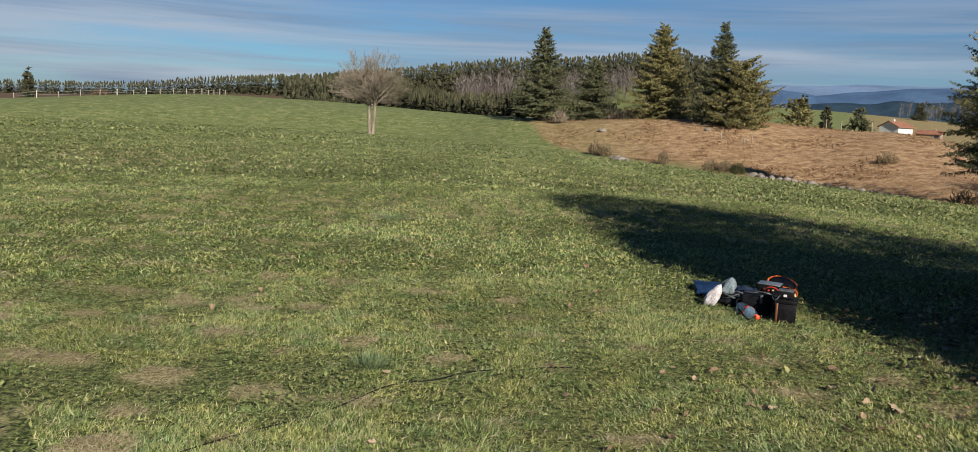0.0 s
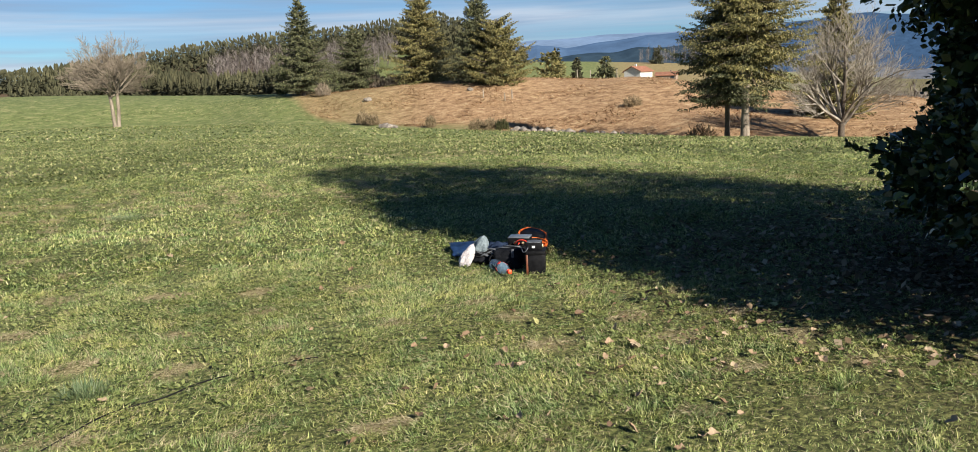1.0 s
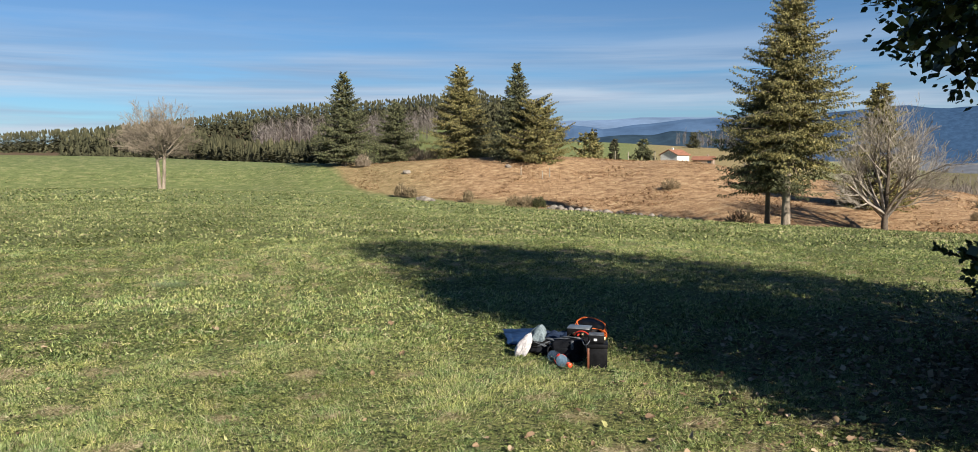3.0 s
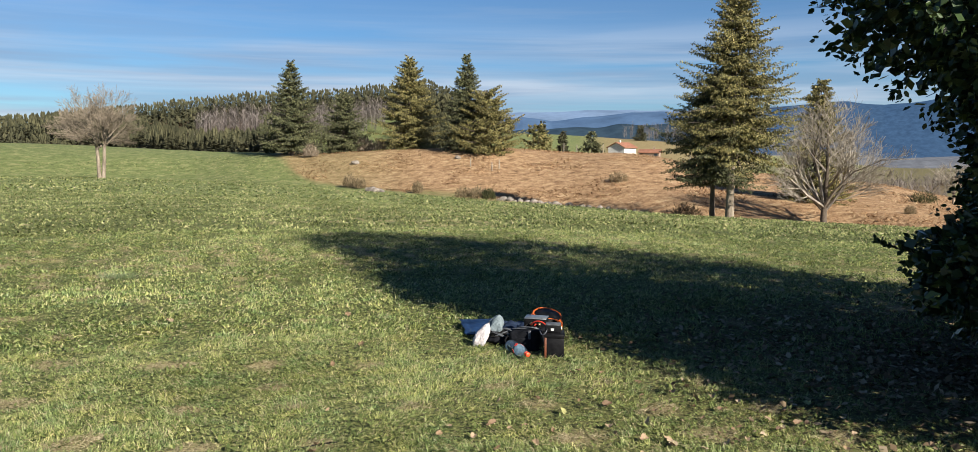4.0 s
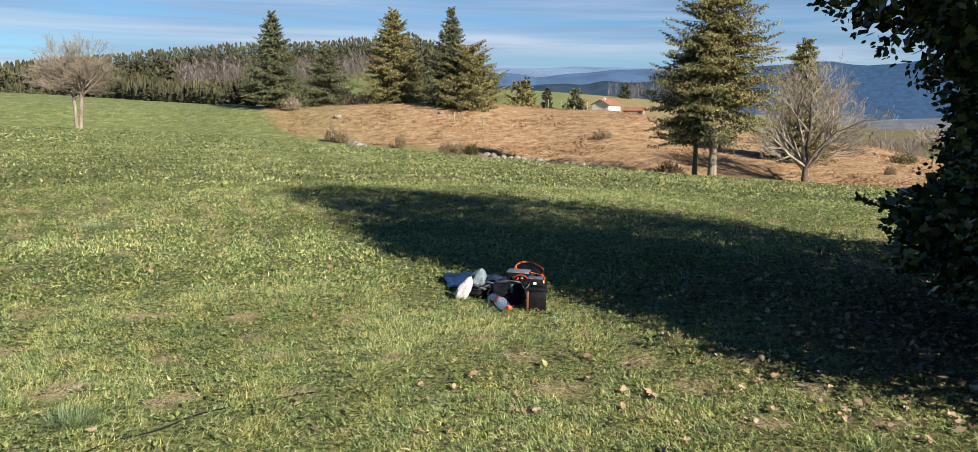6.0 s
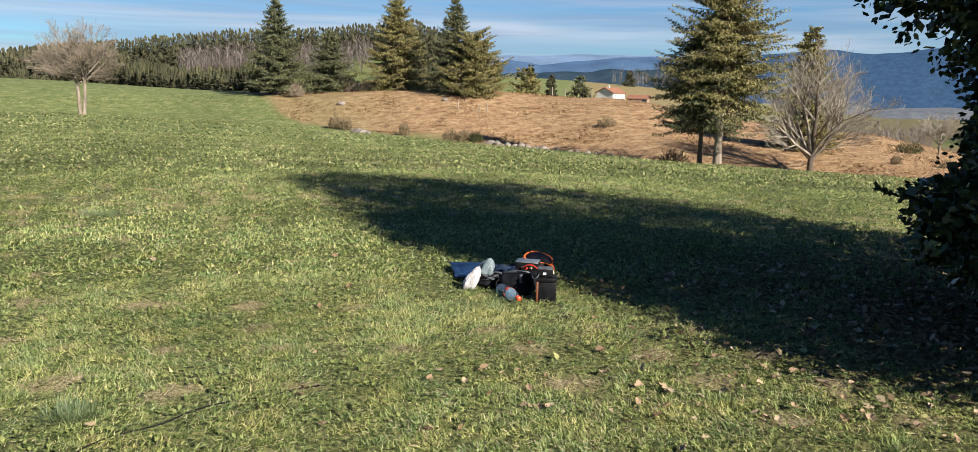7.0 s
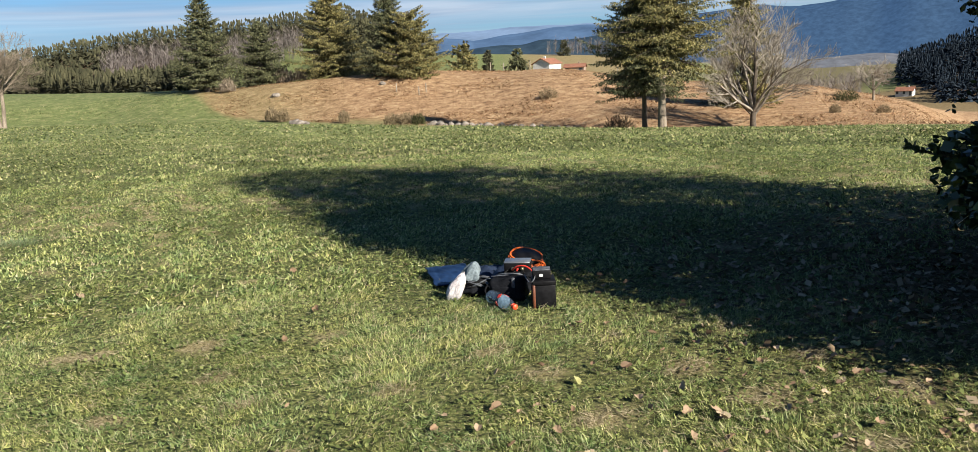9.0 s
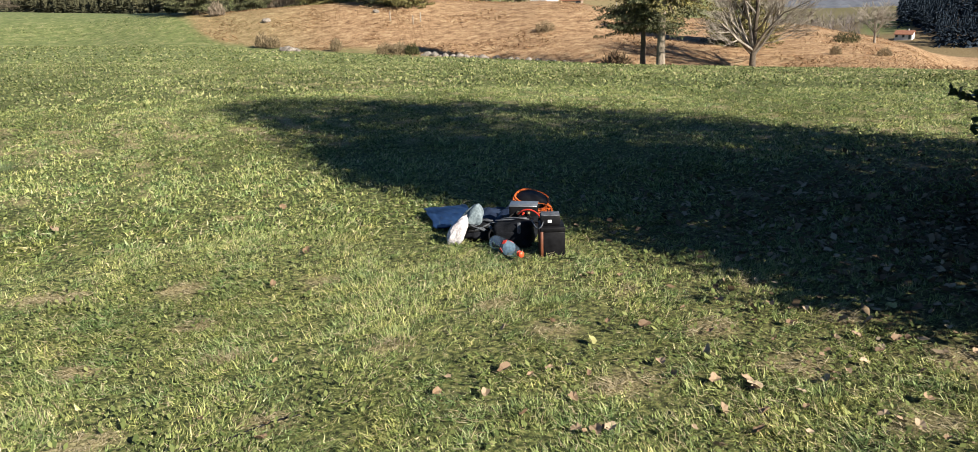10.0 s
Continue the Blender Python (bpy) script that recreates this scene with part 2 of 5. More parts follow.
# ---- the lie of the land ----
EYE_X, EYE_Y = 0.15, 0.6


def sstep(a, b, v):
    q = np.clip((v - a) / (b - a), 0, 1)
    return q * q * (3 - 2 * q)


def waves(x, y, scale, seed):
    """a smooth wandering of about one, from a few crossed waves"""
    rng = np.random.RandomState(seed)
    out = 0
    for i in range(6):
        a, p, f = rng.uniform(0, 2 * np.pi), rng.uniform(0, 2 * np.pi), rng.uniform(0.6, 2.0)
        out = out + np.sin((x * np.cos(a) + y * np.sin(a)) * f / scale + p) / (f * 2.2)
    return out


def polar(x, y):
    dx, dy = np.asarray(x, float) - EYE_X, np.asarray(y, float) - EYE_Y
    return np.hypot(dx, dy), np.degrees(np.arctan2(dx, dy))


def heath_edge(az):
    """how far off the pasture ends and the bracken begins"""
    return np.interp(az, [-3, 1.0, 2.5, 4, 8, 17.5, 29, 39, 49, 60], [118, 106, 95, 86, 75, 66, 56, 56, 53, 50])


def height(x, y):
    x, y = np.asarray(x, float), np.asarray(y, float)
    r, az = polar(x, y)
    front = sstep(120, 80, np.abs(az))
    # the pasture falls gently away to the right
    keep = np.minimum(r, 80 + 25 * (1 - np.exp(-np.maximum(r - 80, 0) / 25))) / np.maximum(r, 0.01)
    xs, ys = x * keep, y * keep
    xs = -14 + np.logaddexp(0, (xs + 14) / 4) * 4
    z = (-0.048 * xs - 0.024 * ys) * sstep(6, 50, r) * front
    # bracken knoll
    edge = heath_edge(az)
    knoll = np.interp(az, [-16, -8, -3, 1, 5, 9, 15, 25, 33, 39.5, 42.4, 46.3, 49, 51, 54], [0, 0.9, 1.8, 2.6, 3.5, 4.1, 5.0, 5.2, 4.0, 3.0, 2.8, 1.5, 0.2, -0.6, -0.8])
    foot = np.interp(az, [-16, -3, 1.5, 4, 8, 17.5, 29, 39, 49, 60], [92, 90, 86, 83, 76, 67, 57, 57, 54, 51])
    z = z + knoll * sstep(foot, np.maximum(100, foot + 22), r) * (1 - 0.62 * sstep(103, 165, r))
    # the near pasture ends in a soft brow with a dip behind it
    z = z - 1.5 * np.exp(-((r - 102) / 11.0) ** 2) * sstep(1, -5, az) * sstep(-60, -40, az)
    # green rise to the left with the fence on its brow
    sx = np.where(x < -46, 26.0, 36.0)
    z = z + 4.1 * np.exp(-((x + 46) / sx) ** 2 / 2 - ((y - 143) / np.where(y < 143, 30.0, 45.0)) ** 2 / 2)
    # hollow behind it, wooded hill beyond
    left = sstep(16, 6, az) * front
    z = z - 5 * sstep(165, 230, r) * left
    hill = np.interp(az, [-60, -31, -13, -6, 0, 8, 12, 15, 18], [4, 5, 17, 28, 37, 41, 36, 13, 0])
    z = z + hill * sstep(270, 600, r) * (1 - sstep(800, 1800, r))
    # meadows behind the knoll
    meadow = np.interp(az, [4, 9, 14, 20, 25, 30, 37], [0, 4, 13, 11.5, 8.5, 6.5, 0])
    z = z + meadow * sstep(150, 450, r) * (1 - 1.6 * sstep(470, 900, r))
    # valley to the right, with a dark wooded spur
    right = sstep(35, 43, az) * front
    z = z - 18.5 * sstep(95, 330, r) * right
    sxp, syp = EYE_X + 540 * math.sin(radians(58.5)), EYE_Y + 540 * math.cos(radians(58.5))
    z = z + 40 * np.exp(-((x - sxp) ** 2 + (y - syp) ** 2) / (2 * 72.0 ** 2))
    z = z - 2.6 * sstep(47.5, 53, az) * sstep(54, 84, r) * (1 - sstep(95, 170, r)) * front
    # hollow along the foot of the knoll, behind the pasture's brow
    z = z - 0.95 * np.exp(-((r - edge - 5.5) / 4.0) ** 2) * sstep(17, 22, az) * sstep(45, 39, az)
    # small unevenness
    z = z + 0.012 * waves(x, y, 0.5, 3) * sstep(60, 20, r) + 0.05 * waves(x, y, 4.0, 5) * sstep(7, 25, r) * sstep(200, 100, r)
    z = z + 0.22 * waves(x, y, 5.0, 8) * sstep(edge, edge + 10, r) * sstep(130, 100, r) * sstep(0, 5, az)
    z = z + 1.5 * waves(x, y, 60.0, 9) * sstep(220, 500, r)
    return z


def ground_z(x, y):
    return float(height(np.array([x]), np.array([y]))[0])


def spot(az, dist, lift=0.0):
    """a place on the ground, by bearing and distance from the middle of the walk"""
    x, y = EYE_X + dist * math.sin(radians(az)), EYE_Y + dist * math.cos(radians(az))
    return Vector((x, y, ground_z(x, y) + lift))


def dry_share(x, y):
    """bleached, worn patches in the pasture"""
    a = waves(x, y, 0.15, 14) + 0.6 * waves(x, y, 0.055, 15) + 0.55 * waves(x, y, 1.6, 16)
    return sstep(0.95, 1.75, a + 1.25 * np.exp(-((x - 2.9) ** 2 + (y - 3.9) ** 2) / 3.6))


def cover(x, y):
    """bracken, bare soil and far-pasture shares of the ground"""
    r, az = polar(x, y)
    edge = heath_edge(az) + 2.0 * waves(x, y, 3.0, 12)
    heath = sstep(edge - 0.5, edge + 2.5, r) * sstep(0.5, 3, az) * sstep(175, 150, r)
    ditch = np.exp(-((r - edge - 3.5) / 2.5) ** 2) * sstep(10, 12, az) * sstep(17, 15, az)
    heath = heath * (1 - 0.75 * ditch) * (1 - 0.35 * sstep(13, 5, az))
    tan_field = sstep(22, 25, az) * sstep(200, 260, r) * sstep(36, 33, az) * 0.55
    field = sstep(45.3, 45.8, az) * sstep(48.6, 48.1, az) * sstep(430, 445, r) * sstep(640, 600, r)
    heath = np.clip(heath + tan_field + 0.6 * (1 - field) * sstep(39, 44, az) * sstep(120, 200, r) * (0.3 + 0.7 * sstep(900, 600, r)), 0, 1)
    dx, dy = x - 5.9, y - 4.6
    soil = 0.9 * np.exp(-(dx * dx + dy * dy) / (2 * 2.0 ** 2))
    woods = np.clip(sstep(5, 2, az) * sstep(190, 205, r), 0, 1) + sstep(445, 470, r) * sstep(16, 14, az)
    soil = soil + 0.9 * sstep(47.8, 49.4, az) * sstep(430, 450, r + 14 * np.clip(az - 48, 0, 4)) * sstep(760, 700, r)
    soil = np.clip(soil + woods + 0.5 * (1 - field) * sstep(37, 42, az) * sstep(250, 420, r), 0, 1)
    return heath, soil, sstep(14, 45, r), dry_share(x, y) * sstep(85, 60, np.abs(az))


def build_ground():
    az = np.concatenate([np.arange(-42, 66, 0.4), np.arange(66, 318, 4.0)])
    rad = np.concatenate([[0.0], np.geomspace(0.35, 4900, 330)])
    A, R = np.meshgrid(np.radians(az), rad)
    X, Y = EYE_X + R * np.sin(A), EYE_Y + R * np.cos(A)
    Z = height(X, Y)
    n, m = len(az), len(rad)
    i, j = np.meshgrid(np.arange(n), np.arange(m - 1))
    a = (j * n + i).ravel()
    b = (j * n + (i + 1) % n).ravel()
    faces = np.stack([a, b, b + n, a + n], 1)
    me = mesh_of("ground", np.stack([X, Y, Z], -1).reshape(-1, 3), faces[:, ::-1], MAT_GROUND, True)
    h, s, f, dry = cover(X.ravel(), Y.ravel())
    att = me.color_attributes.new("cover", "FLOAT_COLOR", "POINT")
    att.data.foreach_set("color", np.stack([h, s, f, dry], 1).astype(np.float32).ravel())
    return tagged(new("ground", me), "grazed green pasture with dry patches, running to brown bracken heath", "ground", kind="structure")


build_ground()


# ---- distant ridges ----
# haze of distance is painted in: bluish tone plus emission, paler further off
def ridge_material(name, tone, haze_glow, lift, fleck):
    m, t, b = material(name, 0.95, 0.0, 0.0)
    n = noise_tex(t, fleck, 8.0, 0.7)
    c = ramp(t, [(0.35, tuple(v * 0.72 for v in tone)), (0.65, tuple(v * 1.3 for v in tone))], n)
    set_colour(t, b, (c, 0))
    e = ramp(t, [(0.35, tuple(v * 0.82 for v in haze_glow)), (0.65, tuple(v * 1.18 for v in haze_glow))], n)
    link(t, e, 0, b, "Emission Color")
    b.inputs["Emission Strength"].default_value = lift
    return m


def ridge(name, dist, az0, az1, knots, base, mat, label, seed, rough):
    """a far wooded ridge, as a long rounded bank"""
    az = np.arange(az0, az1, 0.06)
    crest = np.interp(az, [k[0] for k in knots], [k[1] for k in knots])
    crest = crest + rough * waves(az * 8, az * 0, 4.0, seed)
    top = 1.5 + dist * np.tan(np.radians(crest))
    rows = []
    for s in np.linspace(0, 1, 16):
        rr = dist * (0.80 + 0.2 * s) + dist * 0.003 * waves(az * 6, az * 0 + s * 9, 4.0, seed + 2)
        z = base + (top - base) * sstep(-0.1, 1.0, s)
        rows.append(np.stack([EYE_X + rr * np.sin(np.radians(az)), EYE_Y + rr * np.cos(np.radians(az)), z], 1))
    n = len(az)
    v = np.concatenate(rows)
    i, j = np.meshgrid(np.arange(n - 1), np.arange(15))
    a = (j * n + i).ravel()
    f = np.stack([a, a + 1, a + n + 1, a + n], 1)
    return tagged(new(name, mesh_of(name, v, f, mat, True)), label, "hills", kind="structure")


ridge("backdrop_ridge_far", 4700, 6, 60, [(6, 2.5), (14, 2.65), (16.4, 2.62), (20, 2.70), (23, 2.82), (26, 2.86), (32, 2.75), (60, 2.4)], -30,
      ridge_material("far_hills", (0.03, 0.04, 0.05), (0.088, 0.130, 0.205), 1.0, 0.004), "far hills along the skyline, painted pale blue with haze", 21, 0.03)
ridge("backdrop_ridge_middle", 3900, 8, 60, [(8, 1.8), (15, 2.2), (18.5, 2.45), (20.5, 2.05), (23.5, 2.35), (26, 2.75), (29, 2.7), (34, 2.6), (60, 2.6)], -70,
      ridge_material("middle_hills", (0.02, 0.03, 0.04), (0.036, 0.066, 0.125), 1.0, 0.006), "wooded hills in the distance, painted blue with haze", 31, 0.05)
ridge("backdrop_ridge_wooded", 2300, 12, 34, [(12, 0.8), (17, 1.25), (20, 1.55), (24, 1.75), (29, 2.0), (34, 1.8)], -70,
      ridge_material("near_hazed_woods", (0.015, 0.022, 0.022), (0.010, 0.021, 0.040), 1.0, 0.02), "dark wooded ridge behind the meadows, tinted blue with painted haze", 41, 0.07)
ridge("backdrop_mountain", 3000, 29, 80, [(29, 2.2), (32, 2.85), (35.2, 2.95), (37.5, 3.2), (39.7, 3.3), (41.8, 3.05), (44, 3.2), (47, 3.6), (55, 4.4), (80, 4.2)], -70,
      ridge_material("hazed_mountain", (0.014, 0.022, 0.028), (0.015, 0.036, 0.080), 1.0, 0.055), "wooded mountain across the valley, painted blue with haze", 51, 0.05)
# low glowing bank that greys the valley floor as haze would
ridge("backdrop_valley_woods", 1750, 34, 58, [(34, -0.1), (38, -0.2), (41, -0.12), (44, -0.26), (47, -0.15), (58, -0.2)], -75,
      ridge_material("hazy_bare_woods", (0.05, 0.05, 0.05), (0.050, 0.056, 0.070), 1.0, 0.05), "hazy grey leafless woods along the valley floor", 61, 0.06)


# ---- spruces ----
def spruce_crown(h, radius, rng, clear=0.06, whorl=0.33, twig=0.30, fine=1.0, power=0.85, droop=0.25, ragged=0.25, fatten=0.0, pitch=0.13, hang=0.8):
    """needle sprays on whorled boughs: arrays of flat sprays, and bough tubes"""
    base, along, across, bough_v, bough_f, off = [], [], [], [], [], 0
    z = clear * h
    while z < h * 0.985:
        s = (z / h - clear) / (1 - clear)
        reach = radius * ((1 - s) ** power) * (1 + fatten * math.sin(min(1, s * 2.2) * math.pi)) + 0.08
        if s < 0.2:
            reach *= 0.70 + 1.5 * s
        count = max(4, int(6 + 4 * (1 - s)))
        turn = rng.uniform(0, 6.28)
        for k in range(count):
            a = turn + 6.283 * k / count + rng.uniform(-0.3, 0.3)
            length = reach * (1 - ragged * rng.uniform(0, 1) ** 1.5) * (1.12 if rng.uniform() < 0.12 else 1.0)
            d = np.array([math.cos(a), math.sin(a), 0.0])
            side = np.array([-d[1], d[0], 0.0])
            lift = 0.35 * s - droop * (1 - s) + rng.normal(0, pitch)
            z0 = z + rng.uniform(-1.6, 1.6) * whorl
            n = max(5, int(length / (twig * 0.20 / fine)))
            q = (np.arange(n) + rng.uniform(0, 1, n)) / n
            q = 0.08 + 0.92 * q ** 0.72
            p = d * (length * q)[:, None]
            p[:, 2] = z0 + length * (lift * q + 0.18 * q ** 3 * (1 - s)) 
            wide = rng.uniform(-1, 1, n) * length * 0.30 * (1.05 - 0.8 * q)
            p = p + side * wide[:, None]
            p[:, 2] -= 0.25 * np.abs(wide) + rng.uniform(0, 0.16, n) * (1 - s)
            for sign in (-1, 1, 0):
                fan = twig * (0.55 + 0.9 * (1 - q)) * rng.uniform(0.6, 1.3, n) * (1.0 if sign else 0.9)
                fan = np.minimum(fan, twig * 1.6)
                v = d * rng.uniform(0.35, 0.9, n)[:, None] + side * (sign * rng.uniform(0.5, 1.0, n))[:, None]
                v[:, 2] = rng.uniform(-0.9 - 0.5 * hang, 0.2, n) if sign else rng.uniform(-1.4 - hang, 0.5, n)
                v /= np.linalg.norm(v, axis=1)[:, None]
                w = np.cross(v, rng.normal(0, 1, (n, 3)))
                w /= np.linalg.norm(w, axis=1)[:, None] + 1e-6
                base.append(p + rng.normal(0, 0.03, (n, 3))), along.append(v * fan[:, None]), across.append(w * (fan * rng.uniform(0.12, 0.24, n))[:, None])
            if fine >= 1.0 and length > 0.5:
                q2 = np.array([0.0, 0.4, 0.72])
                pts = d * (length * q2)[:, None]
                pts[:, 2] = z0 + length * (lift * q2 + 0.18 * q2 ** 3 * (1 - s))
                bv, bf = tube(pts, [0.018 + 0.012 * length, 0.012 + 0.005 * length, 0.006], 3)
                bough_v += bv
                bough_f += [tuple(i + off for i in f) for f in bf]
                off += len(bv)
        z += whorl * (1.15 - 0.5 * s) * rng.uniform(0.8, 1.2)
    v, f = cards(np.concatenate(base), np.concatenate(along), np.concatenate(across))
    return v, f, bough_v, bough_f


def trunk_mesh(name, h, r0, mat, rng, lean=0.0, rings=14, sides=12):
    pts = [(lean * h * s * s + 0.03 * math.sin(5 * s + r0 * 40), 0.03 * math.cos(4 * s), h * s) for s in np.linspace(0, 1, rings)]
    pts[0] = (pts[0][0], pts[0][1], -0.3)
    radii = [max(0.012, r0 * (1 - s) ** 0.85 * (1 + 0.2 * math.exp(-s * 30))) for s in np.linspace(0, 1, rings)]
    v, f = tube(pts, radii, sides)
    return mesh_of(name, v, f, mat, True)


def spruce(at, h, radius, seed, label, mat, trunk_r, bark=MAT_BARK, **kw):
    rng = np.random.RandomState(seed)
    tree = thing("spruce_tree", label, "tree", at, "spruces on the knoll")
    under(new("trunk", trunk_mesh("trunk", h * 0.97, trunk_r, bark, rng)), tree)
    v, f, bv, bf = spruce_crown(h, radius, rng, **kw)
    under(new("crown", mesh_of("crown", v, f, mat)), tree)
    if bv:
        under(new("boughwork", mesh_of("boughwork", bv, bf, MAT_TWIG_DARK)), tree)
    return tree


def tree_height(at, top_el, eye=1.54):
    return eye + math.hypot(at.x - EYE_X, at.y - EYE_Y) * math.tan(radians(top_el)) - at.z


P_A, P_D, P_B, P_C = spot(2.65, 104), spot(6.15, 107), spot(10.65, 103), spot(14.6, 95)
spruce(P_A, tree_height(P_A, 6.0), 4.9, 11, "tall dark green spruce with a bare stem foot on heath", MAT_SPRUCE, 0.24, clear=0.11, twig=0.30, fatten=0.05, power=0.85, ragged=0.3)
spruce(P_D, tree_height(P_D, 3.9), 4.8, 12, "smaller dark green spruce, ragged, beside taller ones", MAT_SPRUCE, 0.18, clear=0.01, twig=0.30, power=0.7, ragged=0.35)
spruce(P_B, tree_height(P_B, 6.5), 5.6, 13, "tall olive green spruce, dense down to the bracken", MAT_SPRUCE_GOLD, 0.25, clear=0.0, twig=0.30, fatten=0.08, power=0.78)
spruce(P_C, tree_height(P_C, 6.65), 4.3, 14, "tall dark spruce with an open top, standing on bracken", MAT_SPRUCE, 0.25, clear=0.0, twig=0.30, fatten=0.0, power=0.85, ragged=0.35)
P_E = spot(16.0, 93.0)
spruce(P_E, 6.8, 4.1, 15, "broad low olive green conifer growing against a tall spruce", MAT_SPRUCE_GOLD, 0.16, clear=0.0, twig=0.31, fatten=0.3, power=0.32, droop=0.12)
P_BIG = spot(32.75, 56.5)
spruce(P_BIG, tree_height(P_BIG, 12.0), 5.5, 16, "very tall spruce with drooping boughs and a pale stem foot", MAT_SPRUCE_GOLD, 0.27, clear=0.30, twig=0.23, whorl=0.26, fatten=0.12, power=0.85, droop=0.30, ragged=0.55, pitch=0.2, hang=1.2, bark=MAT_BARK_PALE)
P_BIG2 = spot(31.55, 57.6)
spruce(P_BIG2, 9.6, 4.9, 17, "dark spruce grown into its taller neighbour", MAT_SPRUCE, 0.19, clear=0.33, twig=0.24, whorl=0.28, power=0.55, ragged=0.5, droop=0.34, pitch=0.2, hang=1.2, bark=MAT_TWIG_DARK)
P_BEH = spot(38.1, 72)
spruce(P_BEH, tree_height(P_BEH, 4.8), 3.8, 18, "olive spruce behind a bare tree", MAT_SPRUCE_GOLD, 0.22, clear=0.0, twig=0.31, power=0.7)

# solitary conifers on the meadows
for az, dist, top, rad, seed, mt in ((19.6, 130, 1.65, 3.4, 61, MAT_SPRUCE_GOLD), (21.3, 160, 1.3, 1.6, 62, MAT_WOODS), (23.3, 125, 1.1, 2.4, 63, MAT_SPRUCE),
                                     (16.6, 380, 2.2, 3.4, 64, MAT_WOODS), (17.5, 385, 2.25, 3.6, 65, MAT_WOODS), (19.9, 300, 2.0, 2.2, 66, MAT_WOODS),
                                     (26.6, 420, 1.7, 4.2, 67, MAT_WOODS), (-30.2, 190, 1.15, 1.6, 68, MAT_WOODS)):
    p = spot(az, dist)
    spruce(p, max(2.5, tree_height(p, top)), rad, seed, "solitary conifer standing on the far meadow", mt, 0.15, clear=0.02, twig=0.5 + dist * 0.0016, whorl=0.45 + dist * 0.001, fine=0.7, power=0.5, fatten=0.2)


# ---- woods ----
def far_conifers(name, spots, mat, label, seed, hmin, hmax, slim=0.2, tiers=7, spokes=7):
    """many small spruces of ragged tiers, joined"""
    rng = np.random.RandomState(seed)
    base, along, across = [], [], []
    lie = height(spots[:, 0], spots[:, 1])
    for (x, y), z0 in zip(spots, lie):
        h = rng.uniform(hmin, hmax)
        rad = h * slim * rng.uniform(0.8, 1.25)
        n = tiers * spokes
        s = np.repeat(np.arange(tiers) / tiers, spokes) + rng.uniform(-0.06, 0.06, n)
        s = np.clip(s, 0.0, 0.97)
        a = rng.uniform(0, 6.283, n)
        reach = rad * (1 - s) ** 0.8 * rng.uniform(0.7, 1.2, n) + 0.2
        p = np.stack([np.full(n, x), np.full(n, y), z0 + h * (0.1 + 0.9 * s)], 1)
        d = np.stack([np.cos(a), np.sin(a), -0.75 + 0.9 * s], 1) * reach[:, None]
        w = np.stack([-np.sin(a), np.cos(a), rng.uniform(-0.3, 0.3, n)], 1) * (reach * 0.27)[:, None]
        tip = np.array([[x, y, z0 + h * 0.72]])
        base += [p, np.repeat(tip, 2, 0)]
        along += [d, np.array([[0, 0, h * 0.27], [0, 0, h * 0.27]])]
        across += [w, np.array([[rad * 0.2, 0, 0], [0, rad * 0.2, 0]])]
    v, f = cards(np.concatenate(base), np.concatenate(along), np.concatenate(across), 0.6)
    return tagged(new(name, mesh_of(name, v, f, mat)), label, "woodland", kind="stuff")


def scatter(n, az0, az1, r0, r1, seed):
    rng = np.random.RandomState(seed)
    az = np.radians(rng.uniform(az0, az1, n))
    r = np.sqrt(rng.uniform(r0 * r0, r1 * r1, n))
    return np.stack([EYE_X + r * np.sin(az), EYE_Y + r * np.cos(az)], 1)


def wood_spots(n, az0, az1, depth, seed):
    """the wood's edge draws back towards the left"""
    rng = np.random.RandomState(seed)
    az = rng.uniform(az0, az1, n)
    r = np.interp(az, [-36, -25, -13, -6, 0, 3.5], [860, 760, 470, 300, 212, 205]) + depth * rng.uniform(0, 1, n)
    return np.stack([EYE_X + r * np.sin(np.radians(az)), EYE_Y + r * np.cos(np.radians(az))], 1)


# needle tones darkened and blued: the spur's shade and haze sit in the colour
MAT_SPUR = leaf_mat("shaded_hazed_needles", [(0.0, (0.014, 0.021, 0.030)), (0.5, (0.022, 0.032, 0.044)), (1.0, (0.036, 0.048, 0.060))], 0.9, 0.05, 0.0, (0.05, 0.7, 1.3))
far_conifers("spruce_wood_near", wood_spots(820, -9, 3.3, 75, 71), MAT_WOODS, "dense dark spruce wood behind the green rise", 72, 9, 15, 0.2, 10, 8)
far_conifers("spruce_wood_left", wood_spots(1700, -35, -8, 130, 73), MAT_WOODS, "dark spruce wood along the skyline", 74, 9, 14, 0.22, 5, 6)
far_conifers("spruce_wood_hill", np.concatenate([scatter(2100, -15, 15.0, 455, 640, 75), scatter(300, -15, -3, 330, 460, 79), scatter(240, 10, 14.5, 330, 460, 80)]), MAT_WOODS, "spruce wood over the far hilltop", 76, 7, 12, 0.27, 5, 6)
far_conifers("spruce_wood_gap", np.concatenate([scatter(110, 3.0, 7.6, 215, 300, 101), scatter(150, 9.6, 15.2, 205, 320, 102)]), MAT_WOODS, "dark spruces between the tall solitary ones", 103, 7, 12, 0.22, 9, 8)
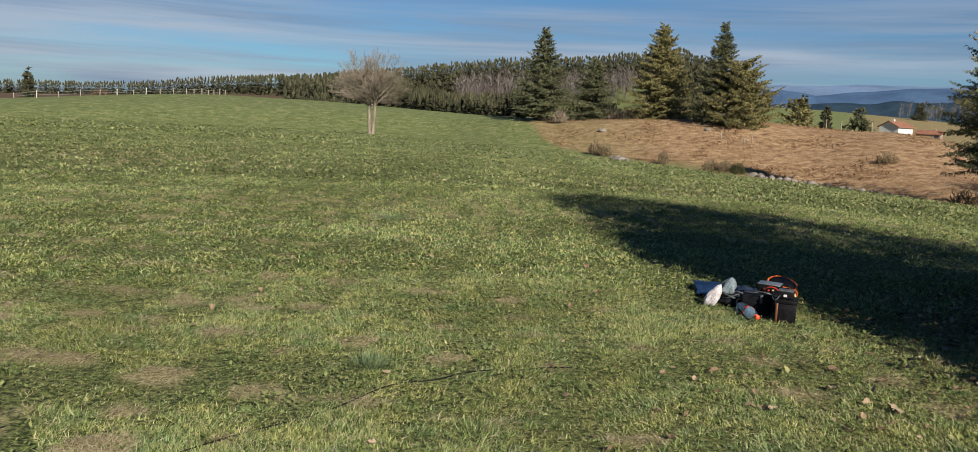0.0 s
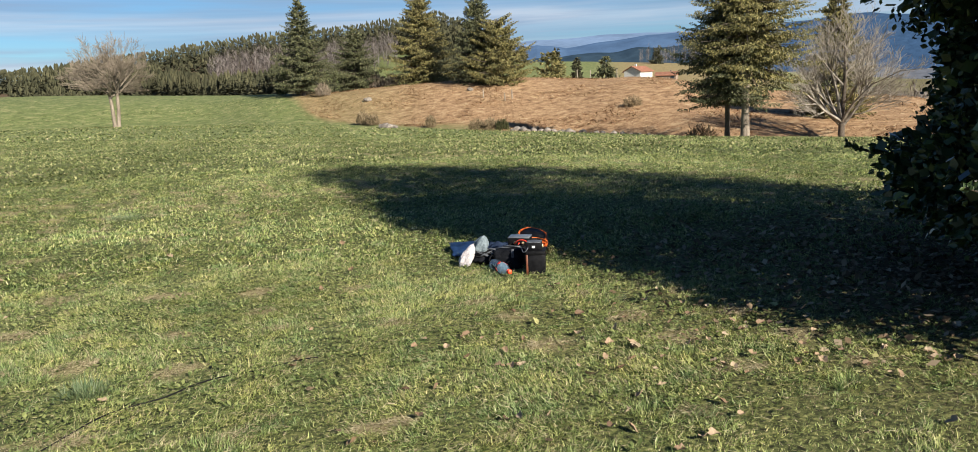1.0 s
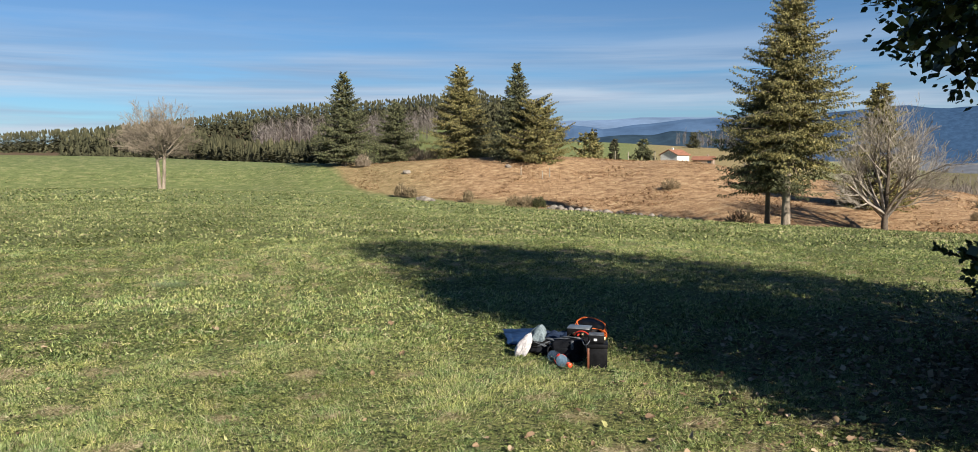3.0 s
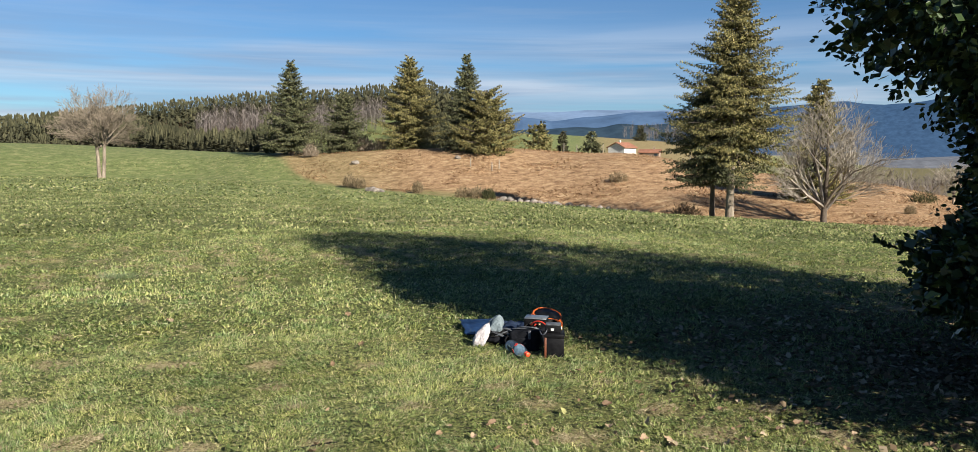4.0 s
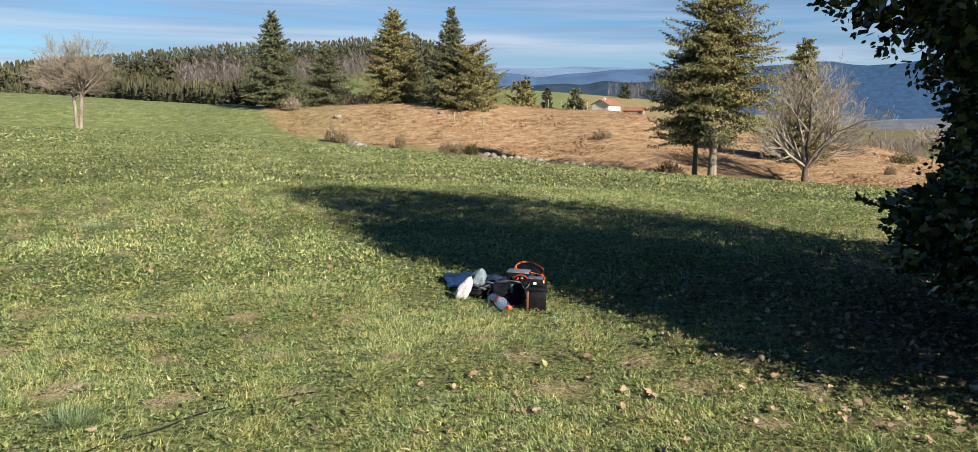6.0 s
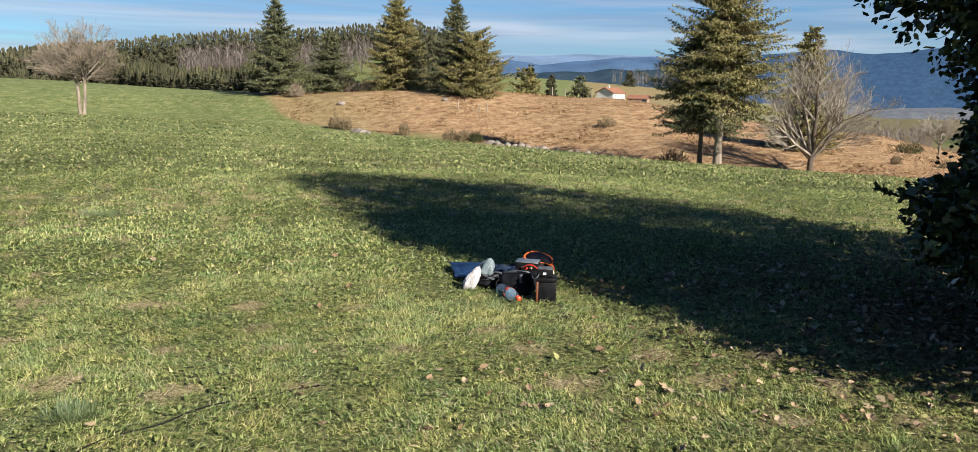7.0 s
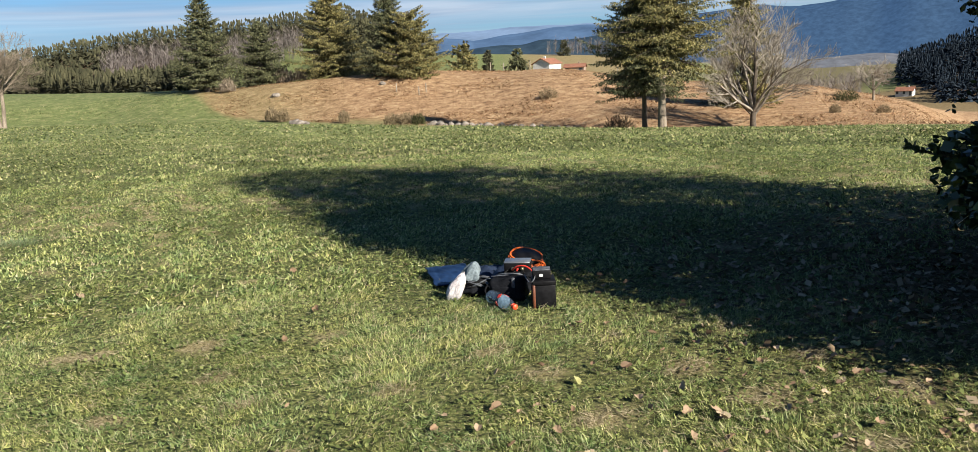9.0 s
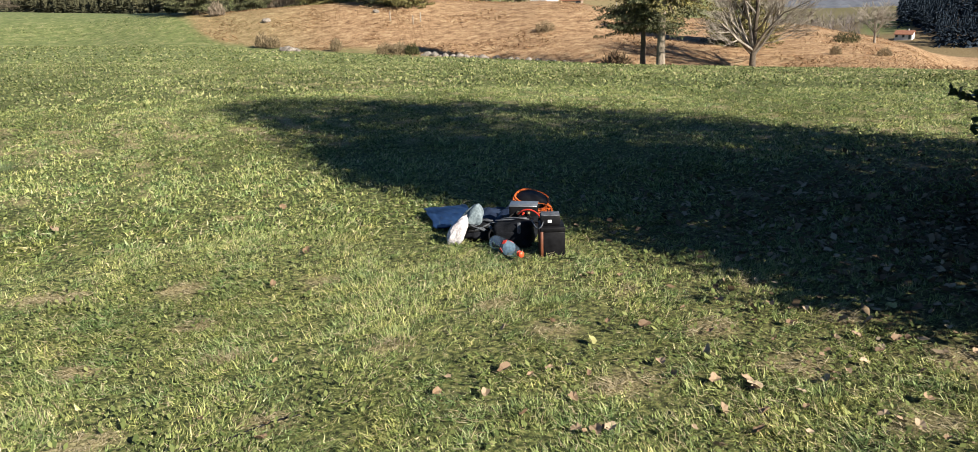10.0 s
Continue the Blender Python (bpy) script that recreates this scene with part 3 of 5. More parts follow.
far_conifers("spruce_wood_spur", np.concatenate([scatter(1900, 49.6, 60, 388, 600, 77), scatter(420, 47.5, 49.6, 450, 640, 78), scatter(60, 48.7, 50.0, 428, 462, 79)]), MAT_SPUR, "spruce wood on the spur above the valley, coloured dark and blue for shade and haze", 78, 6, 11, 0.26, 5, 5)


def bare_wood(name, spots, label, seed, hmin, hmax):
    rng = np.random.RandomState(seed)
    base, along, across = [], [], []
    lie = height(spots[:, 0], spots[:, 1])
    for (x, y), z0 in zip(spots, lie):
        h = rng.uniform(hmin, hmax)
        n = 26
        s = rng.uniform(0.15, 0.9, n)
        a = rng.uniform(0, 6.283, n)
        p = np.stack([np.full(n, x), np.full(n, y), z0 + h * s], 1)
        d = np.stack([np.cos(a), np.sin(a), rng.uniform(0.2, 1.2, n)], 1) * (h * 0.24)
        w = np.stack([-np.sin(a), np.cos(a), a * 0], 1) * (h * 0.009)
        base += [p, np.array([[x, y, z0 - 0.5]])]
        along += [d, np.array([[0, 0, h]])]
        across += [w, np.array([[h * 0.010, 0, 0]])]
    v, f = cards(np.concatenate(base), np.concatenate(along), np.concatenate(across), 0.4)
    return tagged(new(name, mesh_of(name, v, f, MAT_PALE_WOODS)), label, "woodland", kind="stuff")


bare_wood("bare_wood_hill", scatter(420, -3.5, 9, 395, 450, 81), "pale bare stems on the hillside among spruces", 82, 9, 14)
bare_wood("bare_wood_valley", np.concatenate([scatter(800, 38.5, 45.6, 300, 640, 83), scatter(260, 39, 45, 150, 300, 87), scatter(160, 43.5, 46.6, 300, 425, 90), scatter(450, 37, 49.2, 640, 1250, 88), scatter(200, 36, 52, 1500, 2100, 89)]), "grey-brown leafless wood in the valley", 84, 3, 7)
bare_wood("bare_wood_meadow", scatter(60, 25.5, 31, 430, 470, 85), "leafless trees along the far meadow", 86, 6, 10)


# ---- leafless trees ----
def bare_tree(at, h, spread, seed, label, trunk_r, bark, twigs, stems=1, levels=6, up=0.25, fork_at=0.3, arch=0.0, min_r=0.007, radial=0.0, leader=0.0):
    rng = random.Random(seed)
    tree = thing("bare_tree", label, "tree", at, "leafless trees")
    tv, tf, bv, bf = [], [], [], []

    def add(v, f, pts, radii, n):
        a, b = tube(pts, radii, n)
        o = len(v)
        v += a
        f += [tuple(i + o for i in q) for q in b]

    def limb(p, d, length, r, level):
        pts, radii = [p.copy()], [r]
        n = 4 if level < 3 else 3
        for i in range(n):
            d = (d + Vector((rng.gauss(0, 0.11), rng.gauss(0, 0.11), rng.gauss(0, 0.09) + up * 0.16 - arch * 0.1 * level))).normalized()
            p = p + d * (length / n)
            pts.append(p.copy())
            radii.append(max(min_r, r * (1 - 0.55 * (i + 1) / n)))
        add(bv, bf, pts, radii, 5 if level < 2 else 3)
        if level >= levels:
            return
        kids = rng.randint(4, 6) if level < 3 else rng.randint(3, 5)
        for k in range(kids):
            s = 0.25 + 0.75 * (k + rng.random()) / kids
            j = min(int(s * n), n - 1)
            q = pts[j].lerp(pts[j + 1], s * n - j)
            side = d.cross(Vector((rng.gauss(0, 1), rng.gauss(0, 1), rng.gauss(0, 1)))).normalized()
            nd = (d * rng.uniform(0.55, 1.0) + side * rng.uniform(0.5, 0.95) + (q - heart).normalized() * radial).normalized()
            nd.z = max(nd.z, -0.1)
            limb(q, nd, length * rng.uniform(0.48, 0.70), max(min_r, r * 0.45 * rng.uniform(0.7, 1.0)), level + 1)

    heart = Vector((0, 0, h * (fork_at + 0.12)))
    for k in range(stems):
        off = Vector((0.15 * (k - (stems - 1) / 2) * 2, 0.1 * k, -0.2))
        lean = Vector((0.11 * (k - (stems - 1) / 2), rng.uniform(-0.03, 0.03), 1)).normalized()
        top = off + lean * (h * fork_at + 0.2)
        pts = [off, off.lerp(top, 0.12), off.lerp(top, 0.5) + Vector((rng.uniform(-.05, .05), 0, 0)), top]
        add(tv, tf, pts, [trunk_r * 1.35, trunk_r, trunk_r * 0.9, trunk_r * 0.8], 10)
        mains = 7
        for i in range(mains):
            a = 6.283 * (i + rng.uniform(-0.3, 0.3)) / mains + k
            out = spread / (h * (1 - fork_at))
            d = Vector((math.cos(a) * out, math.sin(a) * out, rng.uniform(0.35, 1.0))).normalized()
            start = off.lerp(top, rng.uniform(0.78, 1.0))
            limb(start, d, h * (1 - fork_at) * rng.uniform(0.46, 0.58), trunk_r * rng.uniform(0.38, 0.55), 1)
        limb(top, lean, h * (1 - fork_at) * 0.5, trunk_r * 0.6, 1)
        if leader:
            tip = top + Vector((rng.uniform(-.3, .3), rng.uniform(-.3, .3), h * (leader - fork_at)))
            add(tv, tf, [top, top.lerp(tip, 0.5) + Vector((0.12, 0, 0)), tip], [trunk_r * 0.75, trunk_r * 0.5, trunk_r * 0.2], 8)
            for i in range(9):
                a, q = 2.4 * i + k, (i + rng.random()) / 9
                d = Vector((math.cos(a), math.sin(a), rng.uniform(0.45, 1.0))).normalized()
                limb(top.lerp(tip, q), d, h * (0.40 - 0.20 * q), trunk_r * (0.42 - 0.25 * q), 2)
    under(new("trunk", mesh_of("trunk", tv, tf, bark, True)), tree)
    under(new("branchwork", mesh_of("branchwork", bv, bf, twigs)), tree)
    return tree


P_BARE = spot(-9.2, 86)
bare_tree(P_BARE, 9.0, 4.4, 5, "leafless broad-crowned tree with a pale double stem on pasture", 0.18, MAT_BARK_PALE, MAT_TWIG, stems=2, levels=5, up=0.35, fork_at=0.40, arch=0.0, min_r=0.009, radial=0.35)
P_BARE2 = spot(38.6, 62.5)
bare_tree(P_BARE2, 9.6, 6.0, 9, "grey leafless tree with many rising limbs at the field's edge", 0.25, MAT_TWIG_DARK, MAT_TWIG_GREY, stems=1, levels=5, up=0.35, fork_at=0.16, arch=-0.08, min_r=0.008, radial=0.25, leader=0.72)
P_BARE3 = spot(45.9, 88)
bare_tree(P_BARE3, 4.6, 2.6, 10, "small pale leafless tree at the end of the heath", 0.12, MAT_BARK_PALE, MAT_TWIG_GREY, levels=4, up=0.3, fork_at=0.25, min_r=0.012)

# ---- holly ----
def holly(at, seed):
    rng = np.random.RandomState(seed)
    tree = thing("holly_tree", "large dark glossy evergreen holly tree shading the grass", "tree", at)
    # lobes of the crown: centre, radii
    lobes = [((0.4, -0.3, 3.9), (2.7, 2.7, 2.3)), ((0.9, 0.3, 2.3), (1.9, 1.9, 1.4)), ((0.7, -0.3, 1.15), (2.35, 2.35, 1.4)), ((-0.1, 0.0, 5.6), (1.5, 1.5, 1.6)),
             ((-0.95, -0.9, 2.6), (1.6, 1.6, 2.1)), ((-1.5, 0.5, 0.75), (0.65, 0.65, 0.45)), ((-1.75, 0.15, 2.75), (1.25, 1.25, 1.0)), ((-0.95, -1.0, 0.9), (1.7, 1.7, 1.0)),
             ((-1.1, -1.42, 1.7), (1.5, 1.5, 1.1)), ((-0.95, 0.36, 1.80), (0.96, 0.96, 1.2)), ((-0.90, 0.32, 0.75), (0.92, 0.92, 0.8))]
    weights = np.array([0.22, 0.07, 0.08, 0.06, 0.10, 0.03, 0.12, 0.08, 0.08, 0.10, 0.06])
    N = 105000
    which = rng.choice(len(lobes), N, p=weights)
    u = rng.normal(0, 1, (N, 3))
    u /= np.linalg.norm(u, axis=1)[:, None]
    depth = 1 - 0.42 * rng.uniform(0, 1, N) ** 1.6
    c = np.array([l[0] for l in lobes])[which]
    rr = np.array([l[1] for l in lobes])[which]
    bumpy = 1 + 0.13 * np.sin(u[:, 0] * 9 + which) * np.sin(u[:, 1] * 8 + 1) + 0.09 * np.sin(u[:, 2] * 13 + u[:, 0] * 7)
    p = c + u * rr * (depth * bumpy)[:, None]
    ok = p[:, 2] > 0.08
    p, u = p[ok], u[ok]
    # sprays that reach out of the crown
    twv, twf = [], []
    sprays = []
    R = random.Random(seed)
    for k in range(280):
        l = R.choices(range(8), weights=list(weights[:8]))[0]
        d = Vector((R.gauss(0, 1), R.gauss(0, 1), R.gauss(0, 0.7))).normalized()
        start = Vector(lobes[l][0]) + Vector((d.x * lobes[l][1][0], d.y * lobes[l][1][1], d.z * lobes[l][1][2])) * 0.85
        if start.z < 0.25:
            continue
        L = R.uniform(0.2, 0.4) if l in (5, 6) else R.uniform(0.35, 0.85)
        pts = [start]
        dd = d.copy()
        for i in range(5):
            dd = (dd + Vector((R.gauss(0, .15), R.gauss(0, .15), R.gauss(0.02, .15)))).normalized()
            pts.append(pts[-1] + dd * L / 5)
        a, b = tube(pts, [0.009, 0.008, 0.006, 0.005, 0.004, 0.003], 4)
        o = len(twv)
        twv += a
        twf += [tuple(i + o for i in q) for q in b]
        for i in range(54):
            s = R.uniform(0, 4.99)
            j = int(s)
            q = pts[j].lerp(pts[j + 1], s - j)
            sprays.append((*q, *(dd + Vector((R.gauss(0, .7), R.gauss(0, .7), R.gauss(0, .7))))))
    sp = np.array(sprays)
    p = np.concatenate([p, sp[:, :3]])
    d = np.concatenate([u + rng.normal(0, 0.8, u.shape), sp[:, 3:]])
    d /= np.linalg.norm(d, axis=1)[:, None]
    n = len(p)
    w = np.cross(d, rng.normal(0, 1, (n, 3)))
    w /= np.linalg.norm(w, axis=1)[:, None] + 1e-6
    nn = np.cross(d, w)
    L = np.where(np.concatenate([depth[ok] > 0.93, np.ones(len(sp), bool)]), rng.uniform(0.038, 0.062, n), rng.uniform(0.07, 0.115, n))[:, None]
    W = L * rng.uniform(0.27, 0.36, n)[:, None]
    spiny = np.concatenate([depth[ok] > 0.93, np.ones(len(sp), bool)])
    iv, jf = cards(p[~spiny], (d * L)[~spiny], (w * W * 1.25)[~spiny], 0.5)
    under(new("inner_leaves", mesh_of("inner_leaves", iv, jf, MAT_HOLLY)), tree)
    p, d, w, nn, L, W = p[spiny], d[spiny], w[spiny], nn[spiny], L[spiny], W[spiny]
    n = len(p)
    # a spiny, folded leaf: stalk, two waists and two spines on each side, tip
    pts = [p, p + d * L * 0.22 + w * W * 0.75 + nn * W * 0.30, p + d * L * 0.40 + w * W * 0.84 + nn * W * 0.1, p + d * L * 0.56 + w * W * 1.0 + nn * W * 0.35,
           p + d * L, p + d * L * 0.56 - w * W * 1.0 + nn * W * 0.35, p + d * L * 0.40 - w * W * 0.84 + nn * W * 0.1, p + d * L * 0.22 - w * W * 0.75 + nn * W * 0.30]
    v = np.stack(pts, 1).reshape(-1, 3)
    o = (np.arange(n) * 8)[:, None]
    f = np.concatenate([o + np.array([q]) for q in ((0, 1, 2), (2, 3, 4), (0, 2, 4), (0, 4, 6), (4, 5, 6), (0, 6, 7))], 0)
    under(new("crown", mesh_of("crown", v, f, MAT_HOLLY)), tree)
    tagged(under(new("twigwork", mesh_of("twigwork", twv, twf, MAT_TWIG_DARK)), tree), kind="stuff")
    # stems and limbs inside
    lv, lf = [], []
    for k in range(26):
        a = R.uniform(0, 6.283)
        z0 = R.uniform(0.3, 3.2)
        reach = R.uniform(0.8, 1.5)
        pts = [Vector((0, 0, z0)), Vector((math.cos(a) * reach * .5, math.sin(a) * reach * .5, z0 + R.uniform(.1, .6))), Vector((math.cos(a) * reach, math.sin(a) * reach, z0 + R.uniform(.2, 1.3)))]
        q, g = tube(pts, [0.05, 0.03, 0.012], 6)
        o = len(lv)
        lv += q
        lf += [tuple(i + o for i in t) for t in g]
    under(new("limbwork", mesh_of("limbwork", lv, lf, MAT_TWIG_DARK, True)), tree)
    v, f = tube([(0, 0, -0.2), (0.03, 0, 0.5), (-0.04, 0.03, 2.2), (0, 0, 5.2)], [0.19, 0.15, 0.11, 0.02], 12)
    under(new("trunk", mesh_of("trunk", v, f, MAT_TWIG_DARK, True)), tree)
    return tree


holly(Vector((6.6, 4.2, ground_z(6.6, 4.2))), 91)

# ---- holly litter, stones and shrubs ----
def boulder_mesh(seed):
    bm = bmesh.new()
    bmesh.ops.create_icosphere(bm, subdivisions=2, radius=0.5)
    for v in bm.verts:
        n = noise.noise(v.co * 1.9 + Vector((seed * 3.7, 0, 0)))
        v.co *= 1 + 0.45 * n
        v.co.z *= 0.72
        v.co.z = max(v.co.z, -0.24)
    me = bpy.data.meshes.new("boulder")
    bm.to_mesh(me)
    bm.free()
    me.materials.append(MAT_STONE)
    return me


STONES = [boulder_mesh(k) for k in range(6)]
R = random.Random(17)


def boulder(p, size, label, group):
    ob = new("boulder", STONES[R.randrange(6)])
    ob.matrix_world = Matrix.Translation(p) @ pose(0, 0, 0.12 * size, R.uniform(-12, 12), R.uniform(-12, 12), R.uniform(0, 360)) @ Matrix.Diagonal((size, size * R.uniform(0.7, 1.1), size * R.uniform(0.7, 1.0), 1))
    return tagged(ob, label, "stone", group)


for az, off, size in ((7.75, 2.0, 0.75), (8.0, 2.4, 0.95), (8.3, 2.0, 0.85), (8.55, 2.3, 0.7), (8.15, 1.5, 0.6), (8.75, 1.8, 0.5), (8.35, 2.8, 0.8)):
    boulder(spot(az, float(heath_edge(az)) + off - 0.5), size, "pale weathered boulder in a heap at the heath's edge", "boulder heap")
az = 16.9
while az < 26.5:
    boulder(spot(az, float(heath_edge(az)) - 1.2 + R.uniform(-0.4, 0.4)), R.uniform(0.35, 0.8) if az < 22 else R.uniform(0.2, 0.5), "pale field stone in a fallen dry wall", "fallen stone wall")
    az += R.uniform(0.25, 0.5) if az < 21 else R.uniform(0.4, 0.9)
boulder(spot(6.9, 92), 0.9, "pale boulder lying in bleached grass", "boulder heap")
boulder(spot(14.0, 90), 0.8, "pale boulder lying in bleached grass", "boulder heap")


def shrub(at, h, rad, seed, stops, label, n=420, upright=0.7):
    rng = np.random.RandomState(seed)
    mat = leaf_mat("shrub_twigs", stops, 0.8, 0.1, 0.1)
    a = rng.uniform(0, 6.283, n)
    q = np.sqrt(rng.uniform(0, 1, n))
    p = np.stack([np.cos(a) * q * rad * 0.65, np.sin(a) * q * rad * 0.65, h * 0.78 * rng.uniform(0, 1, n) ** 1.1 * (1 - 0.55 * q * q)], 1)
    d = np.stack([np.cos(a) * q * (1 - upright), np.sin(a) * q * (1 - upright), np.full(n, upright)], 1) + rng.normal(0, 0.36, (n, 3))
    d /= np.linalg.norm(d, axis=1)[:, None]
    L = h * rng.uniform(0.14, 0.34, n)[:, None]
    w = np.cross(d, rng.normal(0, 1, (n, 3)))
    w /= np.linalg.norm(w, axis=1)[:, None]
    v, f = cards(p, d * L, w * L * 0.06)
    ob = thing("shrub", label, "shrub", at)
    under(new("foliage", mesh_of("foliage", v, f, mat)), ob)
    v, f = tube([(0, 0, -0.1), (0.05, 0, h * 0.3), (0, 0.04, h * 0.6)], [0.03, 0.02, 0.01], 5)
    under(new("stem", mesh_of("stem", v, f, MAT_TWIG_DARK)), ob)
    return ob


BROOM = [(0.0, (0.085, 0.065, 0.038)), (0.6, (0.19, 0.145, 0.085)), (1.0, (0.31, 0.24, 0.15))]
GREENISH = [(0.0, (0.025, 0.032, 0.014)), (0.6, (0.055, 0.060, 0.025)), (1.0, (0.10, 0.09, 0.04))]
GREYISH = [(0.0, (0.12, 0.095, 0.07)), (0.6, (0.22, 0.175, 0.13)), (1.0, (0.32, 0.27, 0.2))]
for az, off, h, rad, st, label in ((6.5, 2.5, 1.5, 1.0, BROOM, "dull brown broom shrub at the heath's edge"), (7.2, 3.0, 1.3, 0.9, BROOM, "dull brown broom shrub beside a boulder heap"),
                                   (11.2, 2.5, 1.3, 0.7, BROOM, "dull brown broom shrub at the heath's edge"), (14.4, 0, 1.1, 1.0, BROOM, "low brown broom shrub beside a fallen wall"),
                                   (15.4, 0, 1.2, 0.9, BROOM, "low brown broom shrub beside a fallen wall"), (16.2, 0.2, 1.1, 0.8, GREENISH, "dark green broom shrub beside a fallen wall"),
                                   (25.2, 17, 1.2, 1.2, BROOM, "dead dark brush heap lying on the bracken"), (7.6, 31, 2.4, 1.7, GREYISH, "grey leafless shrub among spruces"),
                                   (8.6, 30, 1.9, 1.5, GREYISH, "grey leafless shrub among spruces"), (1.2, 3, 2.6, 0.9, GREENISH, "young green conifer shrub at the wood's edge"),
                                   (3.9, 14, 1.8, 1.3, GREYISH, "grey leafless shrub at a spruce's foot"), (44.3, 27, 1.3, 1.6, GREENISH, "dark juniper shrub on the knoll's brow"),
                                   (43.6, 14, 0.8, 0.6, BROOM, "small brown shrub on bracken"), (46.4, 18, 0.8, 0.7, BROOM, "small brown shrub on bracken"),
                                   (36.9, 19, 3.2, 1.9, GREENISH, "dark evergreen shrub under a spruce"), (29.8, 5, 1.6, 1.6, BROOM, "dead low boughs at a spruce's foot")):
    shrub(spot(az, float(heath_edge(az)) + off), h, rad, int(az * 10) + 7, st, label, upright=0.6 if rad > h * 0.8 else 0.85, n=800)
shrub(spot(-26.2, 175), 3.0, 2.6, 55, [(0.0, (0.07, 0.045, 0.028)), (0.6, (0.12, 0.08, 0.05)), (1.0, (0.17, 0.12, 0.075))], "rusty brown round shrub on the brow", n=1200)


# dead bracken over the knoll
def bracken():
    rng = np.random.RandomState(33)
    n = 110000
    az = rng.uniform(1.5, 53, n)
    e = heath_edge(az)
    r = e + 1.0 + (112 - e) * rng.uniform(0, 1, n) ** 1.2
    x, y = EYE_X + r * np.sin(np.radians(az)), EYE_Y + r * np.cos(np.radians(az))
    keep = cover(x, y)[0] > rng.uniform(0.3, 0.9, n)
    x, y = x[keep], y[keep]
    n = len(x)
    p = np.stack([x, y, height(x, y) - 0.02], 1)
    a = rng.uniform(0, 6.283, n)
    tilt = rng.uniform(0.02, 0.42, n)
    clump = 0.65 + 0.5 * sstep(-0.3, 1.0, waves(x, y, 1.4, 35))
    L = rng.uniform(0.2, 0.6, n) * clump
    d = np.stack([np.cos(a) * (1 - tilt), np.sin(a) * (1 - tilt), tilt], 1) * L[:, None]
    w = np.stack([-np.sin(a), np.cos(a), rng.uniform(-0.3, 0.3, n)], 1) * (L * rng.uniform(0.04, 0.10, n))[:, None]
    v, f = cards(p, d, w)
    return tagged(new("dead_bracken", mesh_of("dead_bracken", v, f, MAT_BRACKEN)), "rust-brown dead bracken covering the knoll", "bracken", kind="stuff")


bracken()

# ---- fences ----
MAT_POST = two_tone("weathered_post", (0.20, 0.17, 0.13), (0.38, 0.34, 0.28), 9.0, 0.85, 0.4)
MAT_WHITE_POST = two_tone("whitish_post", (0.42, 0.40, 0.35), (0.6, 0.58, 0.52), 9.0, 0.8, 0.2)
MAT_WIRE = two_tone("zinc_wire", (0.35, 0.35, 0.34), (0.5, 0.5, 0.48), 20.0, 0.5, 0.0, metal=0.6)


def post_bm(h, r):
    return lathe([(r, -0.3), (r * 1.02, 0.0), (r, h * 0.6), (r * 0.95, h - 0.03), (r * 0.5, h)], 8)


fence = thing("pasture_fence", "weathered post and wire fence along the brow", "fence", (0, 0, 0))
last = None
FR = random.Random(4)
for k, px in enumerate((2, 36, 70, 104, 135, 163, 190, 211, 235, 258, 280, 293, 307, 318, 328, 338, 348)):
    az = -31.1 + 0.0353 * px
    p = spot(az, 138 + 0.02 * px + FR.uniform(-1, 1))
    h = FR.uniform(0.8, 1.1)
    po = part("post", post_bm(h, 0.06), MAT_WHITE_POST if k in (1, 5, 7) else MAT_POST, fence)
    po.matrix_world = Matrix.Translation(p) @ pose(0, 0, 0, FR.uniform(-4, 4), FR.uniform(-5, 5), FR.uniform(0, 90))
    top = p + Vector((0, 0, h - 0.15))
    if last:
        for low in (0.0, 0.4):
            mid = last.lerp(top, 0.5) - Vector((0, 0, low + 0.05))
            v, f = tube([last - Vector((0, 0, low)), mid, top - Vector((0, 0, low))], [0.014] * 3, 4)
            under(new("wire", mesh_of("wire", v, f, MAT_WIRE)), fence)
    last = top
for az, dist in ((21.4, 101), (22.3, 100), (24.1, 99), (14.9, 86), (16.4, 84), (16.9, 85), (41.2, 90), (30.0, 97)):
    po = new("fence_post", None)
    po.matrix_world = Matrix.Translation(spot(az, dist))
    tagged(po, "lone weathered fence post standing in bracken", "fence post", "posts on the knoll")
    part("post", post_bm(FR.uniform(0.8, 1.15), 0.05), MAT_POST, po)

# ---- far houses ----
MAT_WALL = two_tone("white_render", (0.50, 0.49, 0.46), (0.62, 0.60, 0.57), 0.8, 0.9, 0.1)
MAT_ROOF = two_tone("clay_tiles", (0.17, 0.075, 0.045), (0.28, 0.125, 0.075), 1.2, 0.85, 0.5, 0.05, stretch=(1, 1, 4))
MAT_DARK_GLASS = two_tone("dark_window", (0.02, 0.025, 0.03), (0.05, 0.06, 0.07), 2.0, 0.15, 0.0)
MAT_SHED = two_tone("brown_boards", (0.20, 0.14, 0.10), (0.33, 0.25, 0.19), 1.5, 0.85, 0.3, stretch=(4, 4, 0.5))


